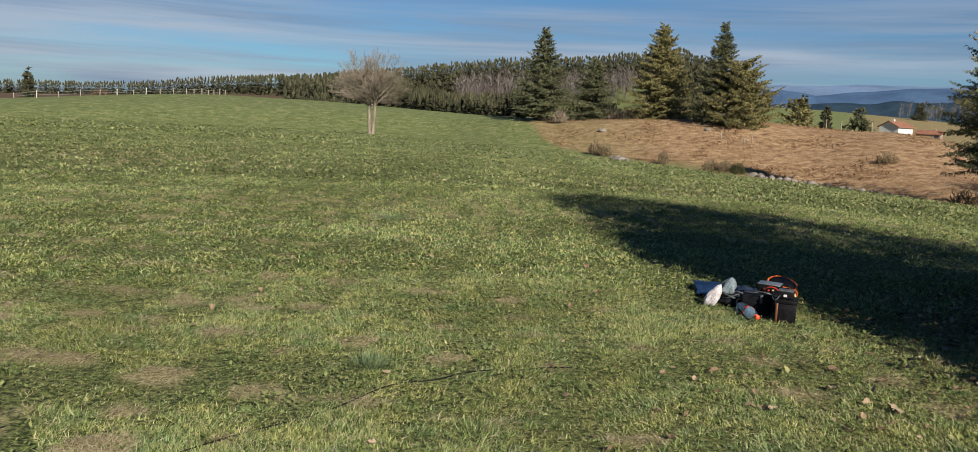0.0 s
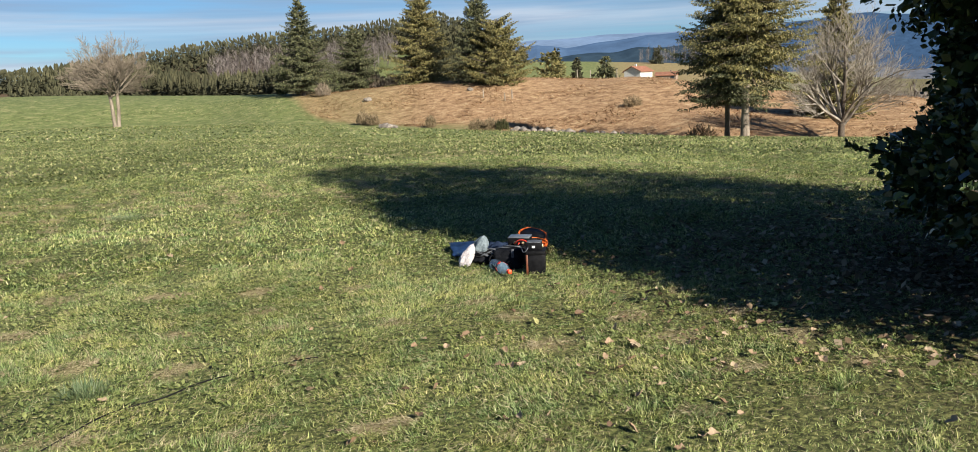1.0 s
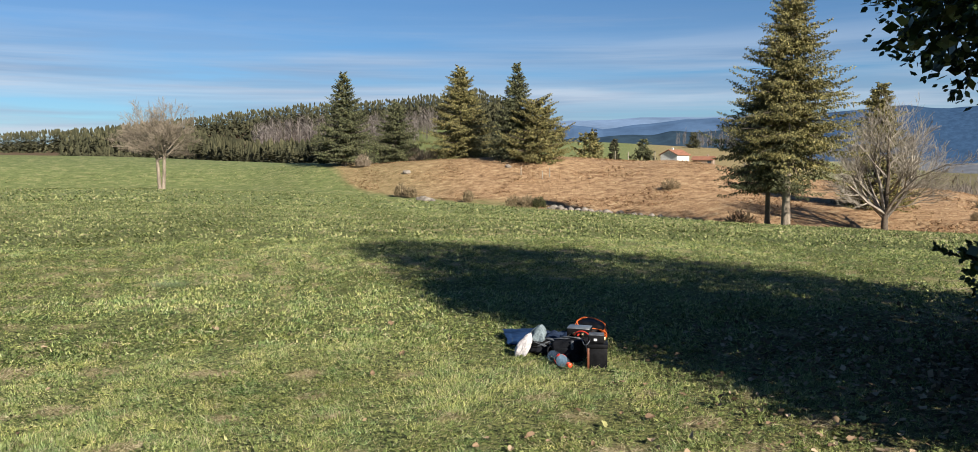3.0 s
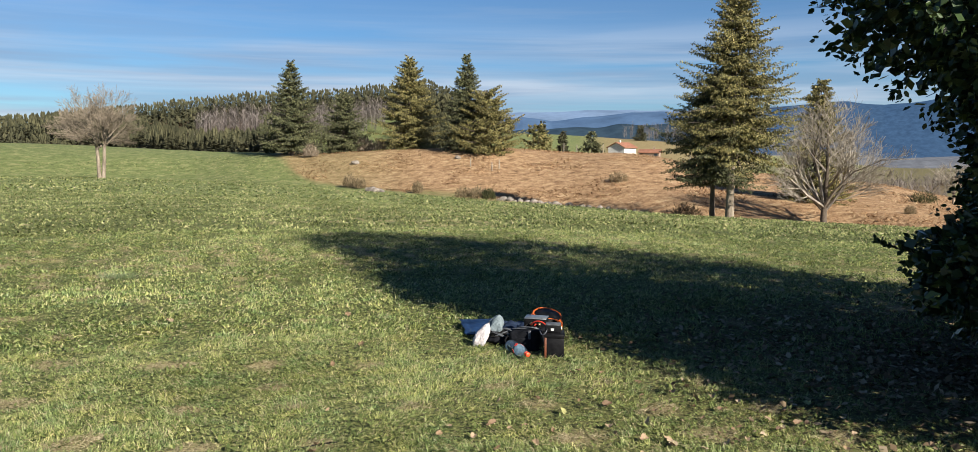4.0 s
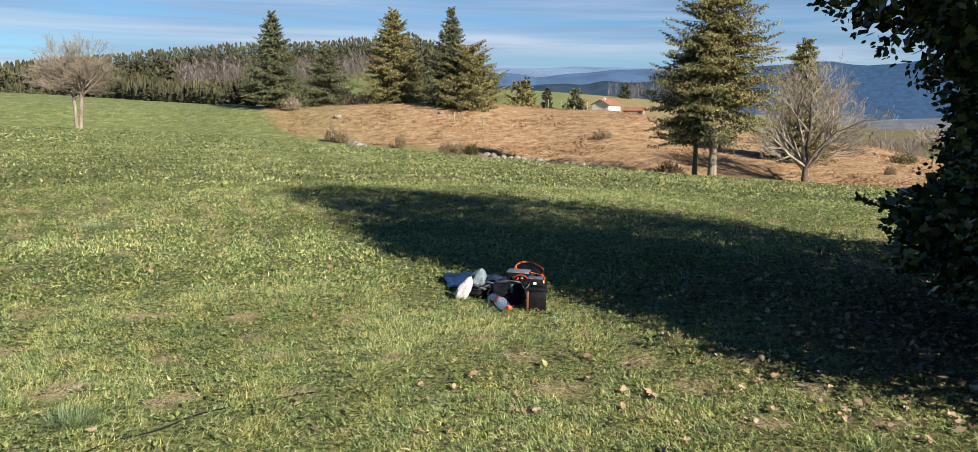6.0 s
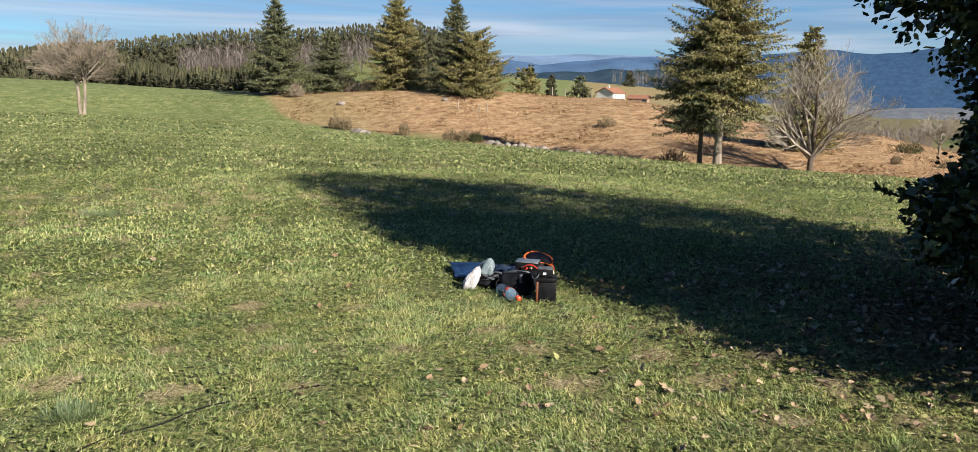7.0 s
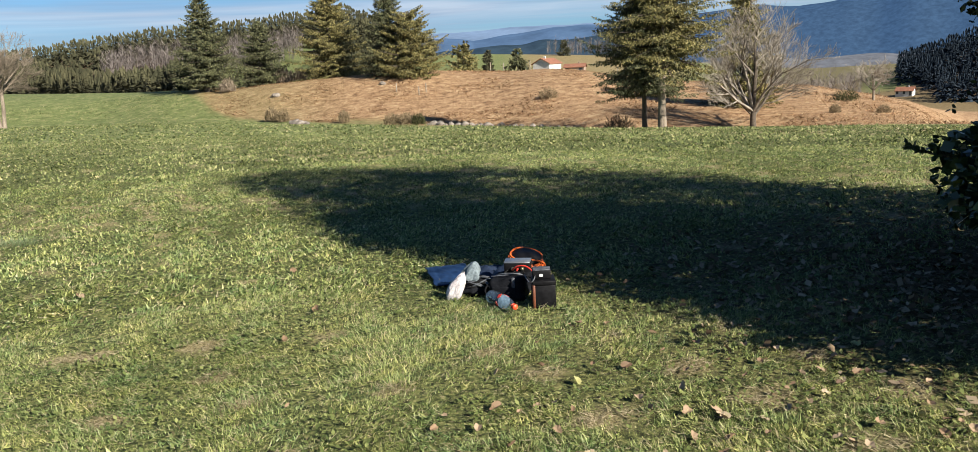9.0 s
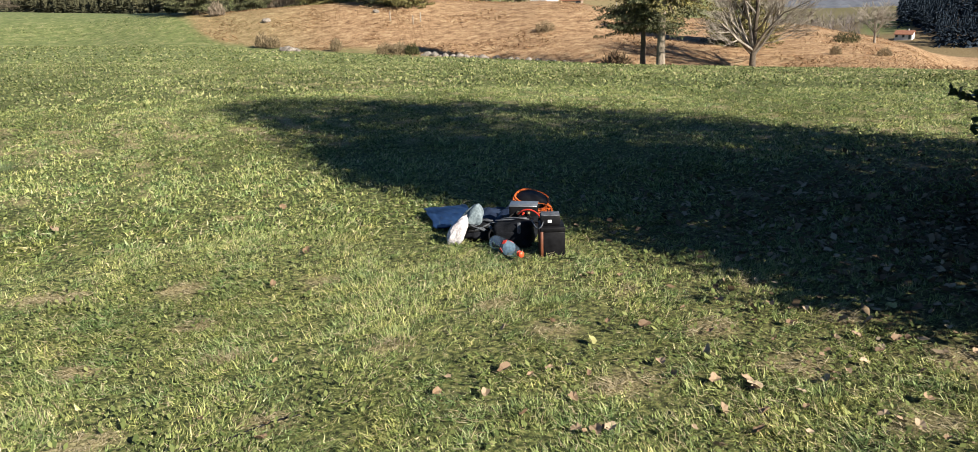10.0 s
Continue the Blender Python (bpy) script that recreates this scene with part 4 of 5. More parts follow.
def gable_roof(w, d, rise, over, thick):
    bm = bmesh.new()
    a, b = w / 2 + over, d / 2 + over
    prof = [(-b, -over * rise / (d / 2)), (0, rise), (b, -over * rise / (d / 2)), (b, thick - over * rise / (d / 2)), (0, rise + thick), (-b, thick - over * rise / (d / 2))]
    l = [bm.verts.new((-a, y, z)) for y, z in prof]
    r = [bm.verts.new((a, y, z)) for y, z in prof]
    for i in range(6):
        j = (i + 1) % 6
        bm.faces.new((l[i], l[j], r[j], r[i]))
    bm.faces.new((l[0], l[5], l[4], l[1]))
    bm.faces.new((l[1], l[4], l[3], l[2]))
    bm.faces.new((r[1], r[4], r[5], r[0]))
    bm.faces.new((r[2], r[3], r[4], r[1]))
    bmesh.ops.recalc_face_normals(bm, faces=bm.faces)
    return bm


def house(at, turn, w, d, wall_h, rise, label, wall_mat, windows):
    ob = thing("house", label, "house", Matrix.Translation(at) @ pose(0, 0, 0, 0, 0, turn))
    bm = box(w, d, wall_h + 1.5, at=(0, 0, -1.5))
    for sx in (-1, 1):
        vs = [bm.verts.new(c) for c in ((sx * w / 2, -d / 2, wall_h), (sx * w / 2, d / 2, wall_h), (sx * w / 2, 0, wall_h + rise - 0.05))]
        bm.faces.new(vs)
    part("wall", bm, wall_mat, ob, smooth=False)
    part("roof", gable_roof(w, d, rise, 0.45, 0.18), MAT_ROOF, ob, "red-brown clay tile roof", smooth=False).location.z = wall_h
    part("chimney", box(0.5, 0.5, 1.0, 0.02, 1), wall_mat, ob, smooth=False).location = (w * 0.2, 0, wall_h + rise - 0.3)
    for x, z, ww, hh in windows:
        for side in (-1,):
            wn = part("window", box(ww, 0.08, hh, 0.01, 1), MAT_DARK_GLASS, ob, smooth=False)
            wn.location = (x, side * (d / 2 + 0.01), z)
            part("sill", box(ww + 0.2, 0.14, 0.06, 0.01, 1), MAT_WALL, wn, smooth=False).location = (0, -0.05, -0.06)
    return ob


p = spot(25.4, 252)
house(Vector((p.x, p.y, 0.7)), -146, 7.0, 5.6, 2.2, 1.4, "small white farmhouse with a red tile roof", MAT_WALL, [(-2.4, 0.8, 0.9, 1.0), (0.2, 0.8, 0.9, 1.0), (2.5, 0.1, 0.9, 1.9)])
p = spot(27.3, 262)
house(Vector((p.x, p.y, -0.2)), -35, 6.0, 5.0, 1.6, 0.9, "low brown barn with a faded tile roof", MAT_SHED, [(-2.4, 0.3, 1.2, 1.0), (2.0, 0.3, 1.2, 1.0)])
p = spot(48.0, 415)
house(p, -62, 7.0, 5.0, 2.4, 1.5, "pale farmhouse below the wooded spur", MAT_WALL, [(-2.8, 1, 1, 1.2), (0, 1, 1, 1.2), (2.6, 0.2, 1, 2)])

# ---- gear on the grass ----
MAT_BLACK = two_tone("black_plastic", (0.004, 0.004, 0.0045), (0.009, 0.009, 0.010), 30.0, 0.5, 0.15, 0.002, spec=0.1)
MAT_BLACK_CLOTH = two_tone("black_nylon", (0.004, 0.0045, 0.006), (0.011, 0.012, 0.015), 14.0, 0.8, 0.5, 0.006, spec=0.08)
MAT_NAVY = two_tone("navy_cloth", (0.006, 0.011, 0.026), (0.014, 0.026, 0.055), 10.0, 0.6, 0.5, 0.006)
MAT_BLUE_SHEET = two_tone("blue_sheet", (0.006, 0.018, 0.055), (0.012, 0.034, 0.090), 4.0, 0.45, 0.2, 0.004)
MAT_WHITE_CLOTH = two_tone("off_white_cloth", (0.40, 0.37, 0.37), (0.56, 0.53, 0.53), 9.0, 0.8, 0.5, 0.008)
MAT_GREY_CLOTH = two_tone("grey_blue_cloth", (0.085, 0.115, 0.13), (0.19, 0.23, 0.25), 8.0, 0.8, 0.5, 0.006)
MAT_ALU = two_tone("grey_metal", (0.22, 0.24, 0.25), (0.34, 0.36, 0.37), 25.0, 0.38, 0.1, 0.001, metal=0.7)
MAT_BRASS = two_tone("dull_brass", (0.30, 0.24, 0.14), (0.46, 0.38, 0.22), 60.0, 0.35, 0.0, metal=0.9)
MAT_RED = two_tone("red_rubber", (0.50, 0.030, 0.018), (0.70, 0.060, 0.03), 30.0, 0.45, 0.1, 0.001)
MAT_ORANGE = two_tone("orange_cable", (0.50, 0.085, 0.012), (0.72, 0.15, 0.025), 20.0, 0.5, 0.1, 0.001)
MAT_CAP = two_tone("red_orange_cap", (0.72, 0.06, 0.02), (0.85, 0.09, 0.03), 40.0, 0.4, 0.0)
MAT_BROWN_EDGE = two_tone("rust_brown_plastic", (0.06, 0.020, 0.009), (0.13, 0.042, 0.018), 18.0, 0.6, 0.2, 0.002)
MAT_LABEL = two_tone("white_sticker", (0.45, 0.45, 0.46), (0.58, 0.58, 0.58), 40.0, 0.5, 0.0)
MAT_GREY_STRIPE = two_tone("grey_webbing", (0.035, 0.038, 0.045), (0.10, 0.108, 0.12), 40.0, 0.6, 0.2, 0.001)
MAT_CABLE = two_tone("black_cable", (0.005, 0.005, 0.005), (0.012, 0.012, 0.012), 30.0, 0.75, 0.0, spec=0.15)


def clear_plastic():
    m, t, b = material("clear_bottle_plastic", 0.12, 0.0, 0.5)
    b.inputs["Base Color"].default_value = (0.16, 0.21, 0.28, 1)
    add_bump(t, b, noise_tex(t, 45.0), 0, 0.4, 0.004)
    tr = node(t, "ShaderNodeBsdfTransparent")
    tr.inputs[0].default_value = (0.80, 0.90, 1.0, 1)
    mx = node(t, "ShaderNodeMixShader", Fac=0.16)
    link(t, tr, 0, mx, 1), link(t, b, 0, mx, 2)
    link(t, mx, 0, t.nodes["Material Output"], 0)
    return m


MAT_PET = clear_plastic()
# gear stands on the grass about this spot, turned as it lies
KIT = Matrix.Translation((2.30, 6.03, 0.0)) @ pose(0, 0, 0, 0, 0, -26.6)


def kit(u, v, z=0.0, rx=0, ry=0, rz=0):
    m = KIT @ pose(u, v, 0, rx, ry, rz)
    m.translation.z = ground_z(m.translation.x, m.translation.y) + z
    return m


def cloth_lump(sx, sy, sz, seed, folds=5.0, amount=0.22, sub=4):
    """a slumped, creased bundle, flat below"""
    bm = bmesh.new()
    bmesh.ops.create_icosphere(bm, subdivisions=sub, radius=1.0)
    for v in bm.verts:
        c = v.co.copy()
        n = noise.noise(c * 1.4 + Vector((seed, 0, 0))) + 0.5 * noise.noise(Vector((c.x * folds, c.y * folds, c.z * folds * 0.5)) + Vector((0, seed, 0)))
        crease = abs(noise.noise(Vector((c.x * folds * .7, c.y * folds * .5, c.z * 1.5)) + Vector((0, 0, seed))))
        c *= 1 + amount * n - amount * 0.7 * crease
        v.co = Vector((c.x * sx, c.y * sy, max(0.0, (c.z * 0.5 + 0.5) * sz)))
    return bm


def draped(sx, sy, sz, seed, folds=5, tip=0.35):
    """cloth slung over something: long soft folds running down from a narrow top"""
    bm = bmesh.new()
    bmesh.ops.create_icosphere(bm, subdivisions=5, radius=1.0)
    for v in bm.verts:
        c = v.co.copy()
        a, q = math.atan2(c.y, c.x), c.z * 0.5 + 0.5
        slant = 0.5 * noise.noise(Vector((c.x, c.y, seed)))
        fold = math.sin(folds * a + seed + 2.5 * q + 2 * slant) + 0.5 * math.sin((folds * 2 + 1) * a - 3 * q + seed)
        wide = (1 - (1 - tip) * q) * (1 + 0.13 * fold * (0.35 + 0.65 * (1 - q)) + 0.18 * noise.noise(c * 1.7 + Vector((seed, 0, 0))))
        c2 = c * (1 + 0.05 * noise.noise(c * 6 + Vector((0, seed, 0))))
        v.co = Vector((c2.x * sx * wide + 0.25 * sx * q, c2.y * sy * wide, max(0.0, q * sz * (1 + 0.10 * noise.noise(Vector((a, seed, 1)))))))
    return bm


# battery
BAT_H = 0.19
battery = thing("battery", "black lead-acid battery with a rust-brown edge on the grass", "battery", kit(-0.048, 0.10, -0.005, 0, 0, 6))
part("case", box(0.145, 0.175, BAT_H - 0.03, 0.008, 2), MAT_BLACK, battery)
part("lid", box(0.150, 0.180, 0.03, 0.006, 2, at=(0, 0, BAT_H - 0.031)), MAT_BLACK, battery)
part("edge_strip", box(0.018, 0.182, BAT_H - 0.03, 0.003, 1, at=(-0.067, 0, 0.004)), MAT_BROWN_EDGE, battery, "rust-brown side strip")
for sx in (-0.05, 0.05):
    part("terminal", lathe([(0.011, 0), (0.011, 0.012), (0.008, 0.014), (0.008, 0.026), (0.006, 0.028)], 12, Matrix.Translation((sx, 0.065, BAT_H))), MAT_BRASS, battery, "dull brass terminal")
controller = thing("charge_controller", "small black electronics box with a white sticker on a battery", "electronics", kit(-0.058, 0.10, BAT_H - 0.005, 0, 0, 4))
part("housing", box(0.118, 0.10, 0.058, 0.007, 2), MAT_BLACK, controller)
part("lid", box(0.112, 0.094, 0.008, 0.003, 2, at=(0, 0, 0.0565)), MAT_GREY_STRIPE, controller, "dark grey lid")
part("sticker", box(0.024, 0.002, 0.018, 0, at=(-0.004, -0.0508, 0.018)), MAT_LABEL, controller, "white sticker", smooth=False)
part("cable_gland", lathe([(0.009, 0), (0.009, 0.012), (0.006, 0.016)], 10, pose(-0.045, -0.049, 0.025, 90, 0, 0)), MAT_BLACK, controller)
cable("lead", [(-0.045, -0.06, 0.025), (-0.05, -0.10, 0.01), (-0.08, -0.10, -0.015), (-0.09, -0.04, -0.01), (-0.11, 0.05, 0.01)], 0.004, MAT_GREY_STRIPE, controller, "grey lead")

# soft black bag between battery and bundle
bag = thing("black_bag", "slumped black nylon bag with grey webbing on the grass", "bag", kit(-0.275, 0.40, -0.005, 0, 0, -6))
bm = bmesh.new()
bmesh.ops.create_cube(bm, size=1.0)
bmesh.ops.subdivide_edges(bm, edges=bm.edges[:], cuts=9, use_grid_fill=True)
for v in bm.verts:
    x, y, z = v.co
    rr = (abs(2 * x) ** 6 + abs(2 * y) ** 6 + abs(2 * z) ** 6) ** (1 / 6)
    v.co /= max(rr, 0.5) ** 0.6
    n = noise.noise(v.co * 4 + Vector((3, 1, 7)))
    x, y, z = v.co
    sag = 1 - 0.22 * max(0, 0.4 - x) * (z > 0) - 0.10 * (y + 0.5)
    v.co = Vector((x * 0.25 * (1 + 0.10 * n), y * 0.40 * (1 + 0.08 * n), (z + 0.5) * 0.175 * sag * (1 + 0.12 * n)))
part("body", bm, MAT_BLACK_CLOTH, bag)
part("webbing", box(0.022, 0.012, 0.15, 0.003, 1, at=(0.045, -0.198, 0.02)), MAT_GREY_STRIPE, bag, "grey webbing strap")
part("webbing", box(0.20, 0.018, 0.006, 0.002, 1, at=(-0.02, -0.10, 0.162), turn=pose(0, 0, 0, 0, -4, 10)), MAT_GREY_STRIPE, bag, "grey webbing strap")
part("pocket", box(0.17, 0.03, 0.10, 0.012, 3, at=(-0.02, -0.19, 0.01)), MAT_BLACK_CLOTH, bag)
cable("strap", [(-0.12, -0.16, 0.12), (-0.16, -0.22, 0.10), (-0.12, -0.25, 0.03), (-0.02, -0.24, 0.008), (0.04, -0.21, 0.05), (0.05, -0.18, 0.14)], 0.006, MAT_BLACK, bag, "black carrying strap")
cable("strap", [(-0.11, -0.06, 0.14), (-0.05, -0.12, 0.19), (0.04, -0.13, 0.185), (0.09, -0.08, 0.16)], 0.0045, MAT_GREY_STRIPE, bag, "grey carrying handle")

# energiser on the bag's far end
energiser = thing("fence_energiser", "grey metal electronics box with brass knobs and red leads", "electronics", kit(-0.232, 0.47, 0.150, 3, 0, -4))
part("case", box(0.178, 0.115, 0.066, 0.004, 2), MAT_BLACK, energiser, "dark front and sides")
part("cover", box(0.182, 0.119, 0.006, 0.002, 1, at=(0, 0, 0.0655)), MAT_ALU, energiser, "grey metal cover")
for x in (-0.028, 0.038):
    part("terminal_knob", lathe([(0.010, 0), (0.012, 0.006), (0.012, 0.020), (0.009, 0.026), (0.004, 0.030)], 14, pose(x, -0.057, 0.030, 90, 0, 0)), MAT_BRASS, energiser, "dull brass knob")
part("switch", box(0.014, 0.012, 0.010, 0.002, 1, at=(0.005, -0.062, 0.02)), MAT_RED, energiser, "red switch")
cable("lead", [(-0.028, -0.085, 0.028), (0.0, -0.11, 0.06), (0.05, -0.12, 0.075), (0.11, -0.15, 0.055), (0.15, -0.22, 0.02), (0.19, -0.26, 0.035)], 0.0055, MAT_RED, energiser, "red lead")
cable("lead", [(0.0, -0.07, 0.02), (0.0, -0.10, 0.0), (0.012, -0.12, -0.03), (0.03, -0.15, 0.0)], 0.0055, MAT_RED, energiser, "red lead")
cable("lead", [(0.038, -0.085, 0.028), (0.06, -0.11, 0.0), (0.09, -0.14, -0.01), (0.13, -0.20, 0.0), (0.16, -0.25, 0.03)], 0.0045, MAT_CABLE, energiser, "black lead")
cable("lead", [(-0.06, -0.06, 0.02), (-0.10, -0.09, 0.0), (-0.09, -0.13, -0.02), (-0.03, -0.14, 0.0), (-0.01, -0.09, 0.02)], 0.004, MAT_CABLE, energiser, "black lead")

# reel behind
reel = thing("cable_reel", "black cable reel wound with orange cable on the grass", "cable reel", kit(-0.20, 0.92, 0.105, 16, 6, 10) @ Matrix.Scale(1.06, 4))
part("drum", lathe([(0.105, -0.06), (0.108, 0.02), (0.100, 0.055), (0.03, 0.058)], 32), MAT_BLACK, reel)
part("flange", lathe([(0.125, -0.07), (0.128, -0.062), (0.10, -0.058)], 32), MAT_BLACK, reel)
turns = []
for i in range(150):
    a = i * 0.28
    rr = 0.118 + 0.007 * math.sin(i * 0.37) + 0.004 * math.sin(i * 1.3)
    turns.append((rr * math.cos(a), rr * math.sin(a), -0.04 + 0.085 * i / 150 + 0.010 * math.sin(a * 0.5)))
turns += [(0.13, -0.06, 0.05), (0.12, -0.14, 0.02), (0.07, -0.22, 0.02), (0.03, -0.25, 0.05)]
cable("orange_cable", turns, 0.0075, MAT_ORANGE, reel, "orange cable", 4)

# dark jacket and blue sheet lying behind
def sheet(name, label, cat, at, sx, sy, mat, seed, rise):
    bm = bmesh.new()
    bmesh.ops.create_grid(bm, x_segments=26, y_segments=20, size=0.5)
    for v in bm.verts:
        x, y = v.co.x, v.co.y
        edge = 1 + 0.12 * noise.noise(Vector((x * 4, y * 4, seed)))
        z = rise * (0.35 + 0.8 * abs(noise.noise(Vector((x * 3.2, y * 2.2, seed + 3)))) + 0.25 * noise.noise(Vector((x * 11, y * 8, seed)))) * (1.05 - 1.6 * max(abs(x), abs(y)) ** 2)
        v.co = Vector((x * sx * edge, y * sy * edge, max(0.012, z + 0.015)))
    ob = part("cloth", bm, mat, thing(name, label, cat, at))
    sol = ob.modifiers.new("thickness", "SOLIDIFY")
    sol.thickness = 0.004
    return ob


sheet("tarpaulin", "crumpled blue plastic sheet lying on the grass", "sheet", kit(-0.76, 0.86, 0.022, 4, 0, 20), 0.32, 0.46, MAT_BLUE_SHEET, 2.0, 0.022)
sheet("jacket", "dark navy jacket spread on the grass", "clothing", kit(-0.42, 0.78, 0.0, 0, 0, -10), 0.46, 0.46, MAT_NAVY, 6.0, 0.12)

# white sack, grey cap and a knot of dark leads
white = thing("cloth_sack", "crumpled off-white cloth sack leaning on dark gear", "sack", kit(-0.70, 0.31, -0.01, 12, 24, 12))
part("fabric", draped(0.066, 0.072, 0.225, 4.2, 4, 0.55), MAT_WHITE_CLOTH, white)
grey = thing("cap", "grey-blue cloth cap thrown over dark gear", "cap", kit(-0.585, 0.44, 0.075, 8, 20, -20))
part("crown", draped(0.080, 0.090, 0.185, 8.1, 5, 0.5), MAT_GREY_CLOTH, grey)
part("peak", box(0.045, 0.06, 0.008, 0.003, 2, at=(0.0, 0.02, 0.135), turn=pose(0, 0, 0, 18, -20, 0)), MAT_GREY_CLOTH, grey, "dark grey peak")
dark = thing("dark_bundle", "bundle of black cloth and leads on the grass", "bundle", kit(-0.53, 0.42, -0.01))
part("cloth", cloth_lump(0.12, 0.12, 0.125, 12.0, 4.0, 0.28), MAT_BLACK_CLOTH, dark)
KR = random.Random(8)
for k in range(7):
    pts = []
    for i in range(7):
        a = k + i * 0.9
        pts.append((0.02 + 0.10 * math.cos(a) + KR.uniform(-.02, .02), -0.03 + 0.09 * math.sin(a), 0.10 + 0.035 * math.sin(i * 1.7 + k) + KR.uniform(0, .02)))
    cable("lead", pts, KR.uniform(0.0035, 0.006), MAT_CABLE if k % 3 else MAT_GREY_STRIPE, dark, "tangled lead")
part("clip", box(0.02, 0.075, 0.012, 0.003, 1, at=(0.10, -0.11, 0.10), turn=pose(0, 0, 0, 20, 0, 35)), MAT_GREY_STRIPE, dark, "grey clip")
part("clip", box(0.016, 0.06, 0.012, 0.003, 1, at=(0.07, 0.0, 0.125), turn=pose(0, 0, 0, 0, 0, 75)), MAT_GREY_STRIPE, dark, "grey clip")

# bottle lying on its side
ax = Vector((0.188, -0.286, 0)).normalized()
bm_at = kit(-0.405, 0.185, 0.048, 0, 0, math.degrees(math.atan2(ax.y, ax.x)))
bottle = thing("water_bottle", "clear plastic bottle with red label and orange-red cap lying down", "bottle", bm_at @ pose(0, 0, 0, 0, 90, 0))
prof = [(0.020, 0.006), (0.036, 0.0), (0.043, 0.012), (0.044, 0.04)]
for k in range(4):
    prof += [(0.0425, 0.05 + 0.02 * k), (0.0445, 0.06 + 0.02 * k)]
prof += [(0.043, 0.135), (0.044, 0.14), (0.044, 0.205), (0.042, 0.215), (0.036, 0.25), (0.024, 0.285), (0.0145, 0.302), (0.0145, 0.318)]
part("body", lathe(prof, 28), MAT_PET, bottle)
part("label", lathe([(0.0449, 0.158), (0.0453, 0.16), (0.0453, 0.182), (0.0449, 0.184)], 28), MAT_GREY_CLOTH, bottle, "pale grey label with red print")
for k in range(5):
    a = k * 1.256
    part("label_mark", box(0.002, 0.030, 0.026, 0, at=(0.0455 * math.cos(a), 0.0455 * math.sin(a), 0.155), turn=pose(0, 0, 0, 30, 0, math.degrees(a))), MAT_RED, bottle, "red printed mark", smooth=False)
part("cap", lathe([(0.0165, 0.312), (0.0175, 0.314), (0.0175, 0.332), (0.0155, 0.335)], 20), MAT_CAP, bottle, "orange-red screw cap")
part("neck_ring", lathe([(0.0155, 0.300), (0.018, 0.302), (0.018, 0.306), (0.0155, 0.308)], 20), MAT_CAP, bottle)

# black lead trailing through the grass
def on_grass(points, lift):
    return [(x, y, ground_z(x, y) + lift + 0.012 * math.sin(i * 2.1)) for i, (x, y) in enumerate(points)]


lead = cable("ground_cable", on_grass([(-1.5, 2.9), (-1.17, 3.37), (-0.95, 3.62), (-0.69, 3.86), (-0.52, 4.22), (-0.38, 4.36), (-0.22, 4.38), (-0.11, 4.52), (0.10, 4.64), (0.25, 4.60), (0.42, 4.68), (0.55, 4.72)], 0.010), 0.0036, MAT_CABLE)
tagged(lead, "thin black cable trailing through the grass", "cable")


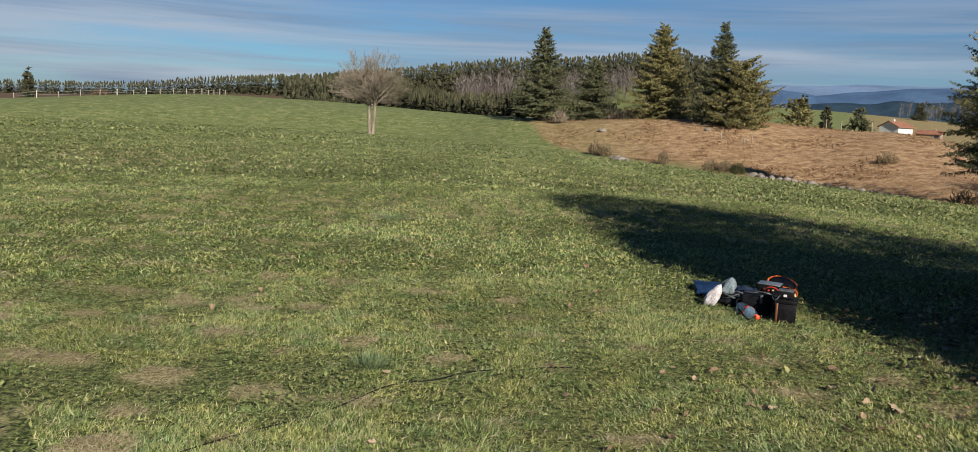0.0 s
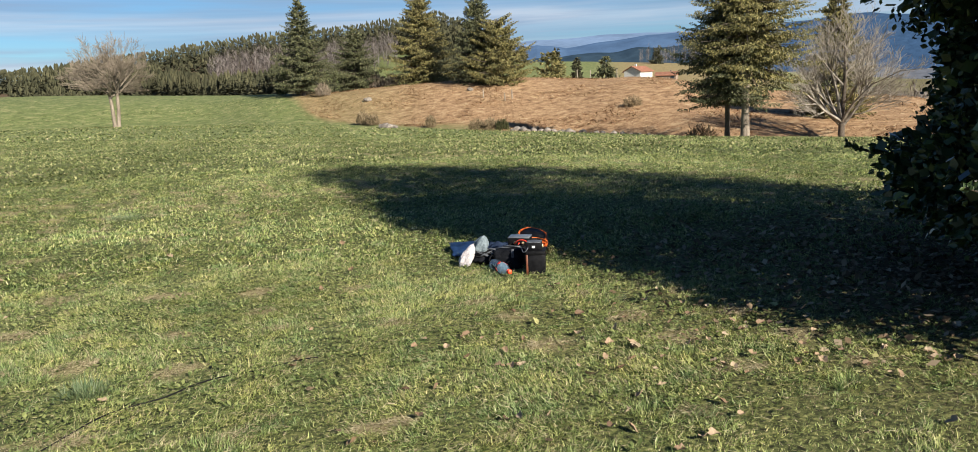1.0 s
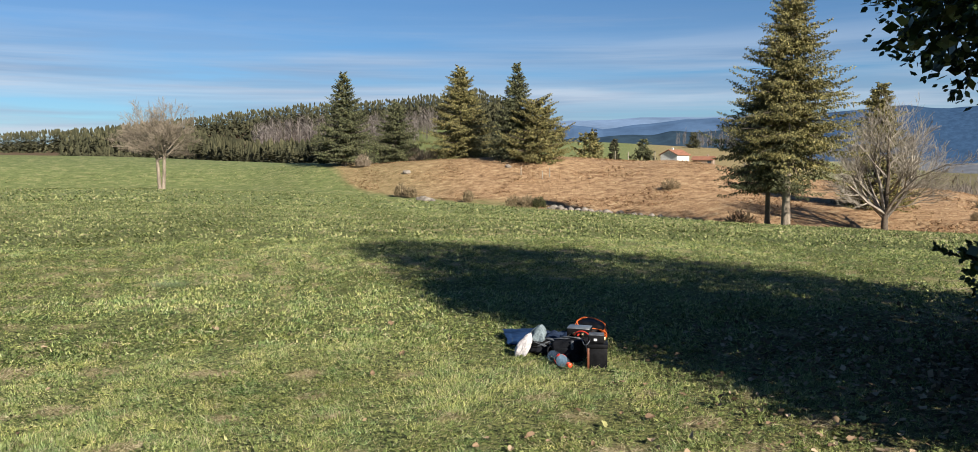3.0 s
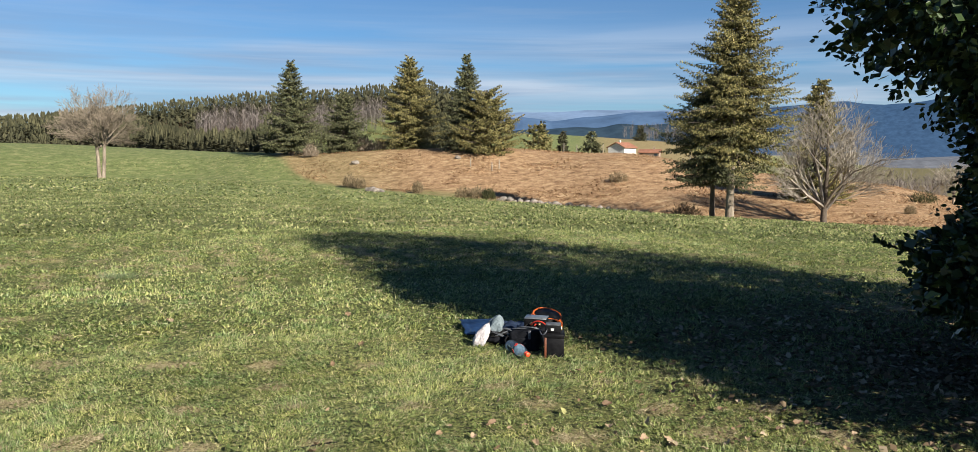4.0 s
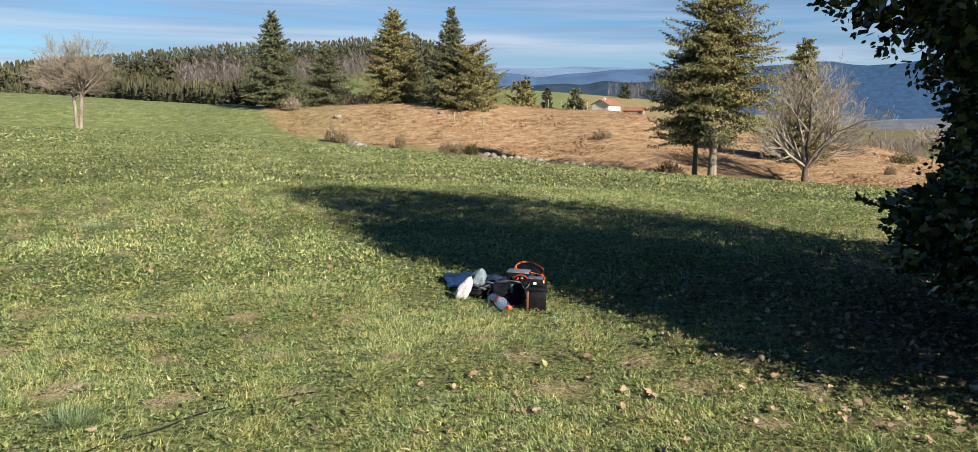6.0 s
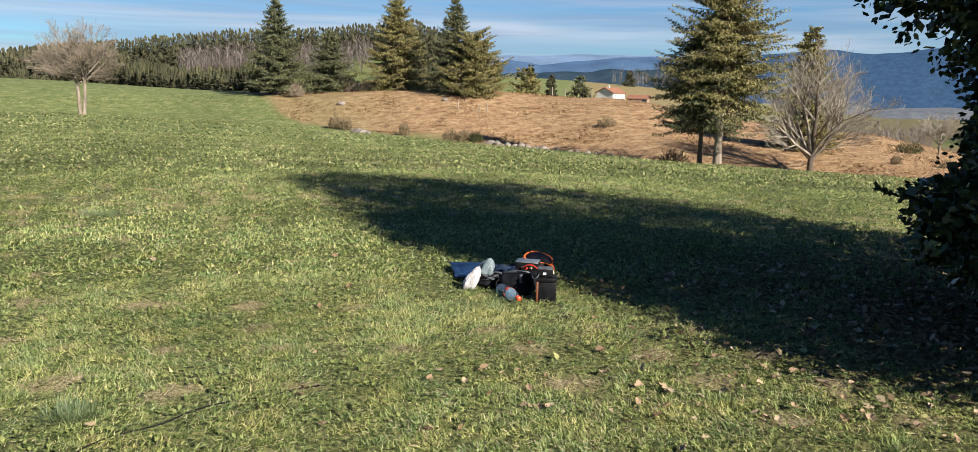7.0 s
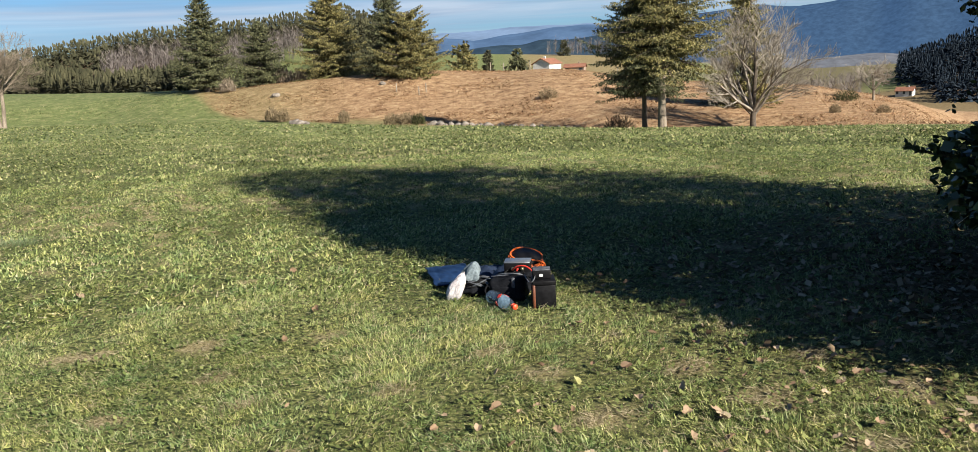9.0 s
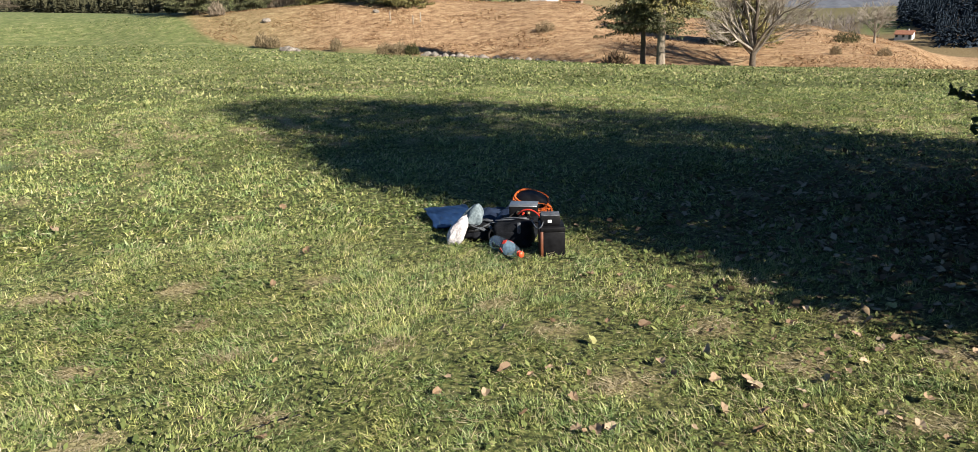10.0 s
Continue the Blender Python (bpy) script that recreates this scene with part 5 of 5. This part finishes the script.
# ---- grass ----
def sward(name, n, r0, r1, length, half, seed, label, bias=1.0, green=MAT_GRASS, dry_most=0.55, az0=-37.0, az1=56.0):
    rng = np.random.RandomState(seed)
    az = np.radians(rng.uniform(az0, az1, n))
    r = (r0 ** bias + (r1 ** bias - r0 ** bias) * rng.uniform(0, 1, n)) ** (1 / bias)
    x, y = EYE_X + r * np.sin(az), EYE_Y + r * np.cos(az)
    dry = dry_share(x, y)
    lush = sstep(-0.7, 0.9, 0.45 * waves(x, y, 0.30, 22) + 0.6 * waves(x, y, 0.075, 23) + 0.8 * waves(x, y, 0.022, 27))
    bare = np.exp(-((x - 5.6) ** 2 + (y - 4.7) ** 2) / 7.0)
    keep = rng.uniform(0, 1, n) < (0.42 + 0.58 * lush) * (1 - 0.15 * dry) * (1 - 0.7 * bare)
    keep &= np.hypot(x - 2.1, y - 6.35) > 0.12
    if r1 > 45:
        keep &= polar(x, y)[0] < np.where(polar(x, y)[1] > 1, heath_edge(polar(x, y)[1]) - 0.3, 112)
    x, y, dry, lush = x[keep], y[keep], dry[keep], lush[keep]
    n = len(x)
    p = np.stack([x, y, height(x, y) - 0.004], 1)
    straw = rng.uniform(0, 1, n) < 0.22 * dry_most + 1.5 * dry_most * dry
    swirl = 2.5 * waves(x, y, 0.8, 24)
    a = swirl + rng.normal(0, 1.4, n)
    lean = np.radians(np.where(straw, rng.uniform(58, 92, n), 90 - 64 * rng.uniform(0.0, 1, n) ** 1.25))
    L = rng.uniform(length * 0.5, length * 1.4, n) * (0.55 + 0.75 * lush) * np.where(straw, 1.35, 1.0)
    d = np.stack([np.cos(a) * np.sin(lean), np.sin(a) * np.sin(lean), np.cos(lean)], 1) * L[:, None]
    w = np.stack([-np.sin(a), np.cos(a), rng.uniform(-0.8, 0.8, n)], 1) * (half * rng.uniform(0.5, 1.5, n) * np.where(straw, 0.6, 1.0))[:, None]
    p[:, 2] += np.where(straw, rng.uniform(0, length * 0.5, n), 0) + 0.35 * length * lush * rng.uniform(0.2, 1, n)
    v = np.stack([p - w, p + w, p + d], 1).reshape(-1, 3)
    f = np.arange(n * 3).reshape(n, 3)
    idx = straw.astype(np.int32)
    return tagged(new(name, mesh_of(name, v, f, [green, MAT_GRASS_DRY], index=idx)), label, "grass", kind="stuff")


sward("grass_near", 840000, 1.9, 6.8, 0.030, 0.0022, 201, "short grazed green grass with straw-coloured blades", 1.5)
sward("grass_middle", 580000, 6.6, 17, 0.035, 0.0056, 202, "short grazed green grass with straw-coloured blades", 1.2, MAT_GRASS, 0.42)
sward("grass_far", 320000, 16.5, 50, 0.055, 0.0175, 203, "short green pasture grass", 1.3, MAT_GRASS_FAR, 0.2, -36, 54)
sward("grass_distant", 130000, 48, 112, 0.09, 0.065, 204, "short green pasture grass", 1.5, MAT_GRASS_FAR, 0.15, -36, 54)


def weeds():
    rng = np.random.RandomState(301)
    base, along, across = [], [], []
    r = 2.0 + 15.0 * rng.uniform(0, 1, 11000) ** 1.15
    az = np.radians(rng.uniform(-40, 52, 11000))
    xs, ys = EYE_X + r * np.sin(az), EYE_Y + r * np.cos(az)
    some = waves(xs, ys, 0.5, 41) > -0.35
    xs, ys = xs[some], ys[some]
    grow = 0.85 + np.hypot(xs, ys) / 11.0
    for x, y, z0, big in zip(xs, ys, height(xs, ys) + 0.008, grow):
        n = rng.randint(4, 9)
        a = rng.uniform(0, 6.283, n)
        L = rng.uniform(0.010, 0.021, n) * rng.uniform(0.7, 1.3) * big
        q = rng.uniform(0, 0.06, n) * big
        base.append(np.stack([x + q * np.cos(a), y + q * np.sin(a), z0 + rng.uniform(0, 0.02, n)], 1))
        t = rng.uniform(0.1, 0.8, n)
        along.append(np.stack([np.cos(a), np.sin(a), t], 1) * L[:, None])
        across.append(np.stack([-np.sin(a), np.cos(a), rng.uniform(-.3, .3, n)], 1) * (L * 0.32)[:, None])
    v, f = cards(np.concatenate(base), np.concatenate(along), np.concatenate(across), 0.55)
    return tagged(new("clover_and_weeds", mesh_of("clover_and_weeds", v, f, MAT_WEED)), "low green clover and dandelion leaves in grass", "weeds", kind="stuff")


weeds()


def tussock(x, y, rad, n, seed, label, mat, length=0.16):
    rng = np.random.RandomState(seed)
    a = rng.uniform(0, 6.283, n)
    q = rad * np.sqrt(rng.uniform(0, 1, n)) * 0.6
    p = np.stack([q * np.cos(a), q * np.sin(a), np.zeros(n)], 1)
    a = a + rng.normal(0, 0.7, n)
    lean = np.radians(rng.uniform(15, 80, n))
    L = length * rng.uniform(0.5, 1.2, n)
    d = np.stack([np.cos(a) * np.sin(lean), np.sin(a) * np.sin(lean), np.cos(lean)], 1)
    w = np.stack([-np.sin(a), np.cos(a), np.zeros(n)], 1) * 0.0016
    v, f = cards(p, d * L[:, None], w, 0.4)
    ob = new("grass_tussock", mesh_of("grass_tussock", v, f, mat))
    ob.location = (x, y, ground_z(x, y) - 0.005)
    return tagged(ob, label, "grass tuft", "tussocks in the pasture")


MAT_BLUE_GRASS = leaf_mat("grey_green_blade", [(0.0, (0.07, 0.11, 0.045)), (0.6, (0.15, 0.20, 0.095)), (1.0, (0.28, 0.32, 0.18))], 0.5, 0.3, 0.25)
for x, y, rad, n, mt in ((-0.64, 4.58, 0.16, 420, MAT_BLUE_GRASS), (-1.45, 11.0, 0.35, 500, MAT_BLUE_GRASS), (1.1, 5.25, 0.14, 240, MAT_GRASS), (0.35, 5.35, 0.15, 260, MAT_GRASS), (1.9, 5.35, 0.13, 220, MAT_GRASS),
                         (1.35, 4.35, 0.14, 240, MAT_GRASS), (2.4, 4.0, 0.15, 240, MAT_GRASS), (0.0, 3.7, 0.15, 240, MAT_GRASS), (1.9, 3.4, 0.15, 260, MAT_GRASS), (-1.3, 5.3, 0.15, 240, MAT_GRASS), (2.9, 3.3, 0.15, 260, MAT_GRASS)):
    tussock(x, y, rad, n, int(100 + 40 * abs(x) + y), "grey-green tuft of longer grass", mt, 0.11 if mt is MAT_BLUE_GRASS else 0.065)


# ---- fallen leaves ----
MAT_DEAD_LEAF = bpy.data.materials.new("dead_leaf")
MAT_DEAD_LEAF.use_nodes = True
dt = MAT_DEAD_LEAF.node_tree
db = dt.nodes["Principled BSDF"]
db.inputs["Roughness"].default_value = 0.7
info = dt.nodes.new("ShaderNodeObjectInfo")
tone = ramp(dt, [(0.0, (0.09, 0.052, 0.028)), (0.35, (0.20, 0.13, 0.072)), (0.7, (0.28, 0.205, 0.13)), (0.97, (0.35, 0.275, 0.18)), (1.0, (0.28, 0.28, 0.10))], info, "Random")
vein = ramp(dt, [(0.35, 0.75), (0.65, 1.15)], noise_tex(dt, 60.0))
set_colour(dt, db, mixed(dt, (tone, 0), (vein, 0), 1.0, "MULTIPLY"))


def leaf_mesh(seed):
    """a dry curled leaf with shallow lobes"""
    rng = random.Random(seed)
    n = 14
    verts = [Vector((0, 0, 0.004))]
    for i in range(n):
        a = 2 * math.pi * i / n
        lobe = 1 + 0.10 * math.cos(a * (3 + seed % 3) + seed) + rng.uniform(-0.14, 0.14)
        x, y = 0.5 * lobe * math.cos(a), 0.36 * lobe * math.sin(a)
        curl = 1.5 * y * y + rng.uniform(0.0, 0.14) + 0.25 * max(0, x) ** 2
        verts.append(Vector((x, y, curl)))
    faces = [(0, 1 + i, 1 + (i + 1) % n) for i in range(n)]
    return mesh_of("fallen_leaf", verts, faces, MAT_DEAD_LEAF)


LEAVES = [leaf_mesh(k) for k in range(7)]
LR = random.Random(77)
count = 0
while count < 290:
    if count < 190:
        x, y = LR.gauss(2.9, 1.0), LR.gauss(4.25, 0.65)
    elif count < 250:
        x, y = LR.gauss(4.6, 1.2), LR.gauss(5.0, 1.1)
    else:
        x, y = LR.uniform(-2.5, 3.0), LR.uniform(2.6, 8.5)
    if y < 2.0 or math.hypot(x - 2.1, y - 6.35) < 0.6:
        continue
    count += 1
    ob = new("fallen_leaf", LEAVES[LR.randrange(7)])
    size = LR.uniform(0.026, 0.062)
    ob.matrix_world = Matrix.Translation((x, y, ground_z(x, y) + 0.022)) @ pose(0, 0, 0, LR.gauss(0, 22), LR.gauss(0, 22), LR.uniform(0, 360)) @ Matrix.Diagonal((size, size, size, 1))
    tagged(ob, "dry curled tan leaf fallen on the grass", "leaf", "fallen leaves")


def litter():
    rng = np.random.RandomState(401)
    n = 11000
    x, y = rng.normal(5.0, 1.6, n), rng.normal(4.7, 1.4, n)
    keep = x + 0.35 * (y - 4.0) > 2.6 + 1.9 * rng.uniform(0, 1, n) ** 0.5
    x, y = x[keep], y[keep]
    n = len(x)
    a = rng.uniform(0, 6.283, n)
    L = rng.uniform(0.03, 0.07, n)
    p = np.stack([x, y, height(x, y) + rng.uniform(0.004, 0.035, n)], 1)
    d = np.stack([np.cos(a), np.sin(a), rng.normal(0, 0.35, n)], 1) * L[:, None]
    w = np.stack([-np.sin(a), np.cos(a), rng.normal(0, 0.35, n)], 1) * (L * 0.32)[:, None]
    v, f = cards(p, d, w, 0.5)
    mat = leaf_mat("leaf_litter", [(0.0, (0.05, 0.035, 0.02)), (0.6, (0.16, 0.115, 0.07)), (1.0, (0.36, 0.29, 0.20))], 0.9, 0.05, 0.1)
    return tagged(new("leaf_litter", mesh_of("leaf_litter", v, f, mat)), "brown leaf litter under the holly", "leaf litter", kind="stuff")


litter()
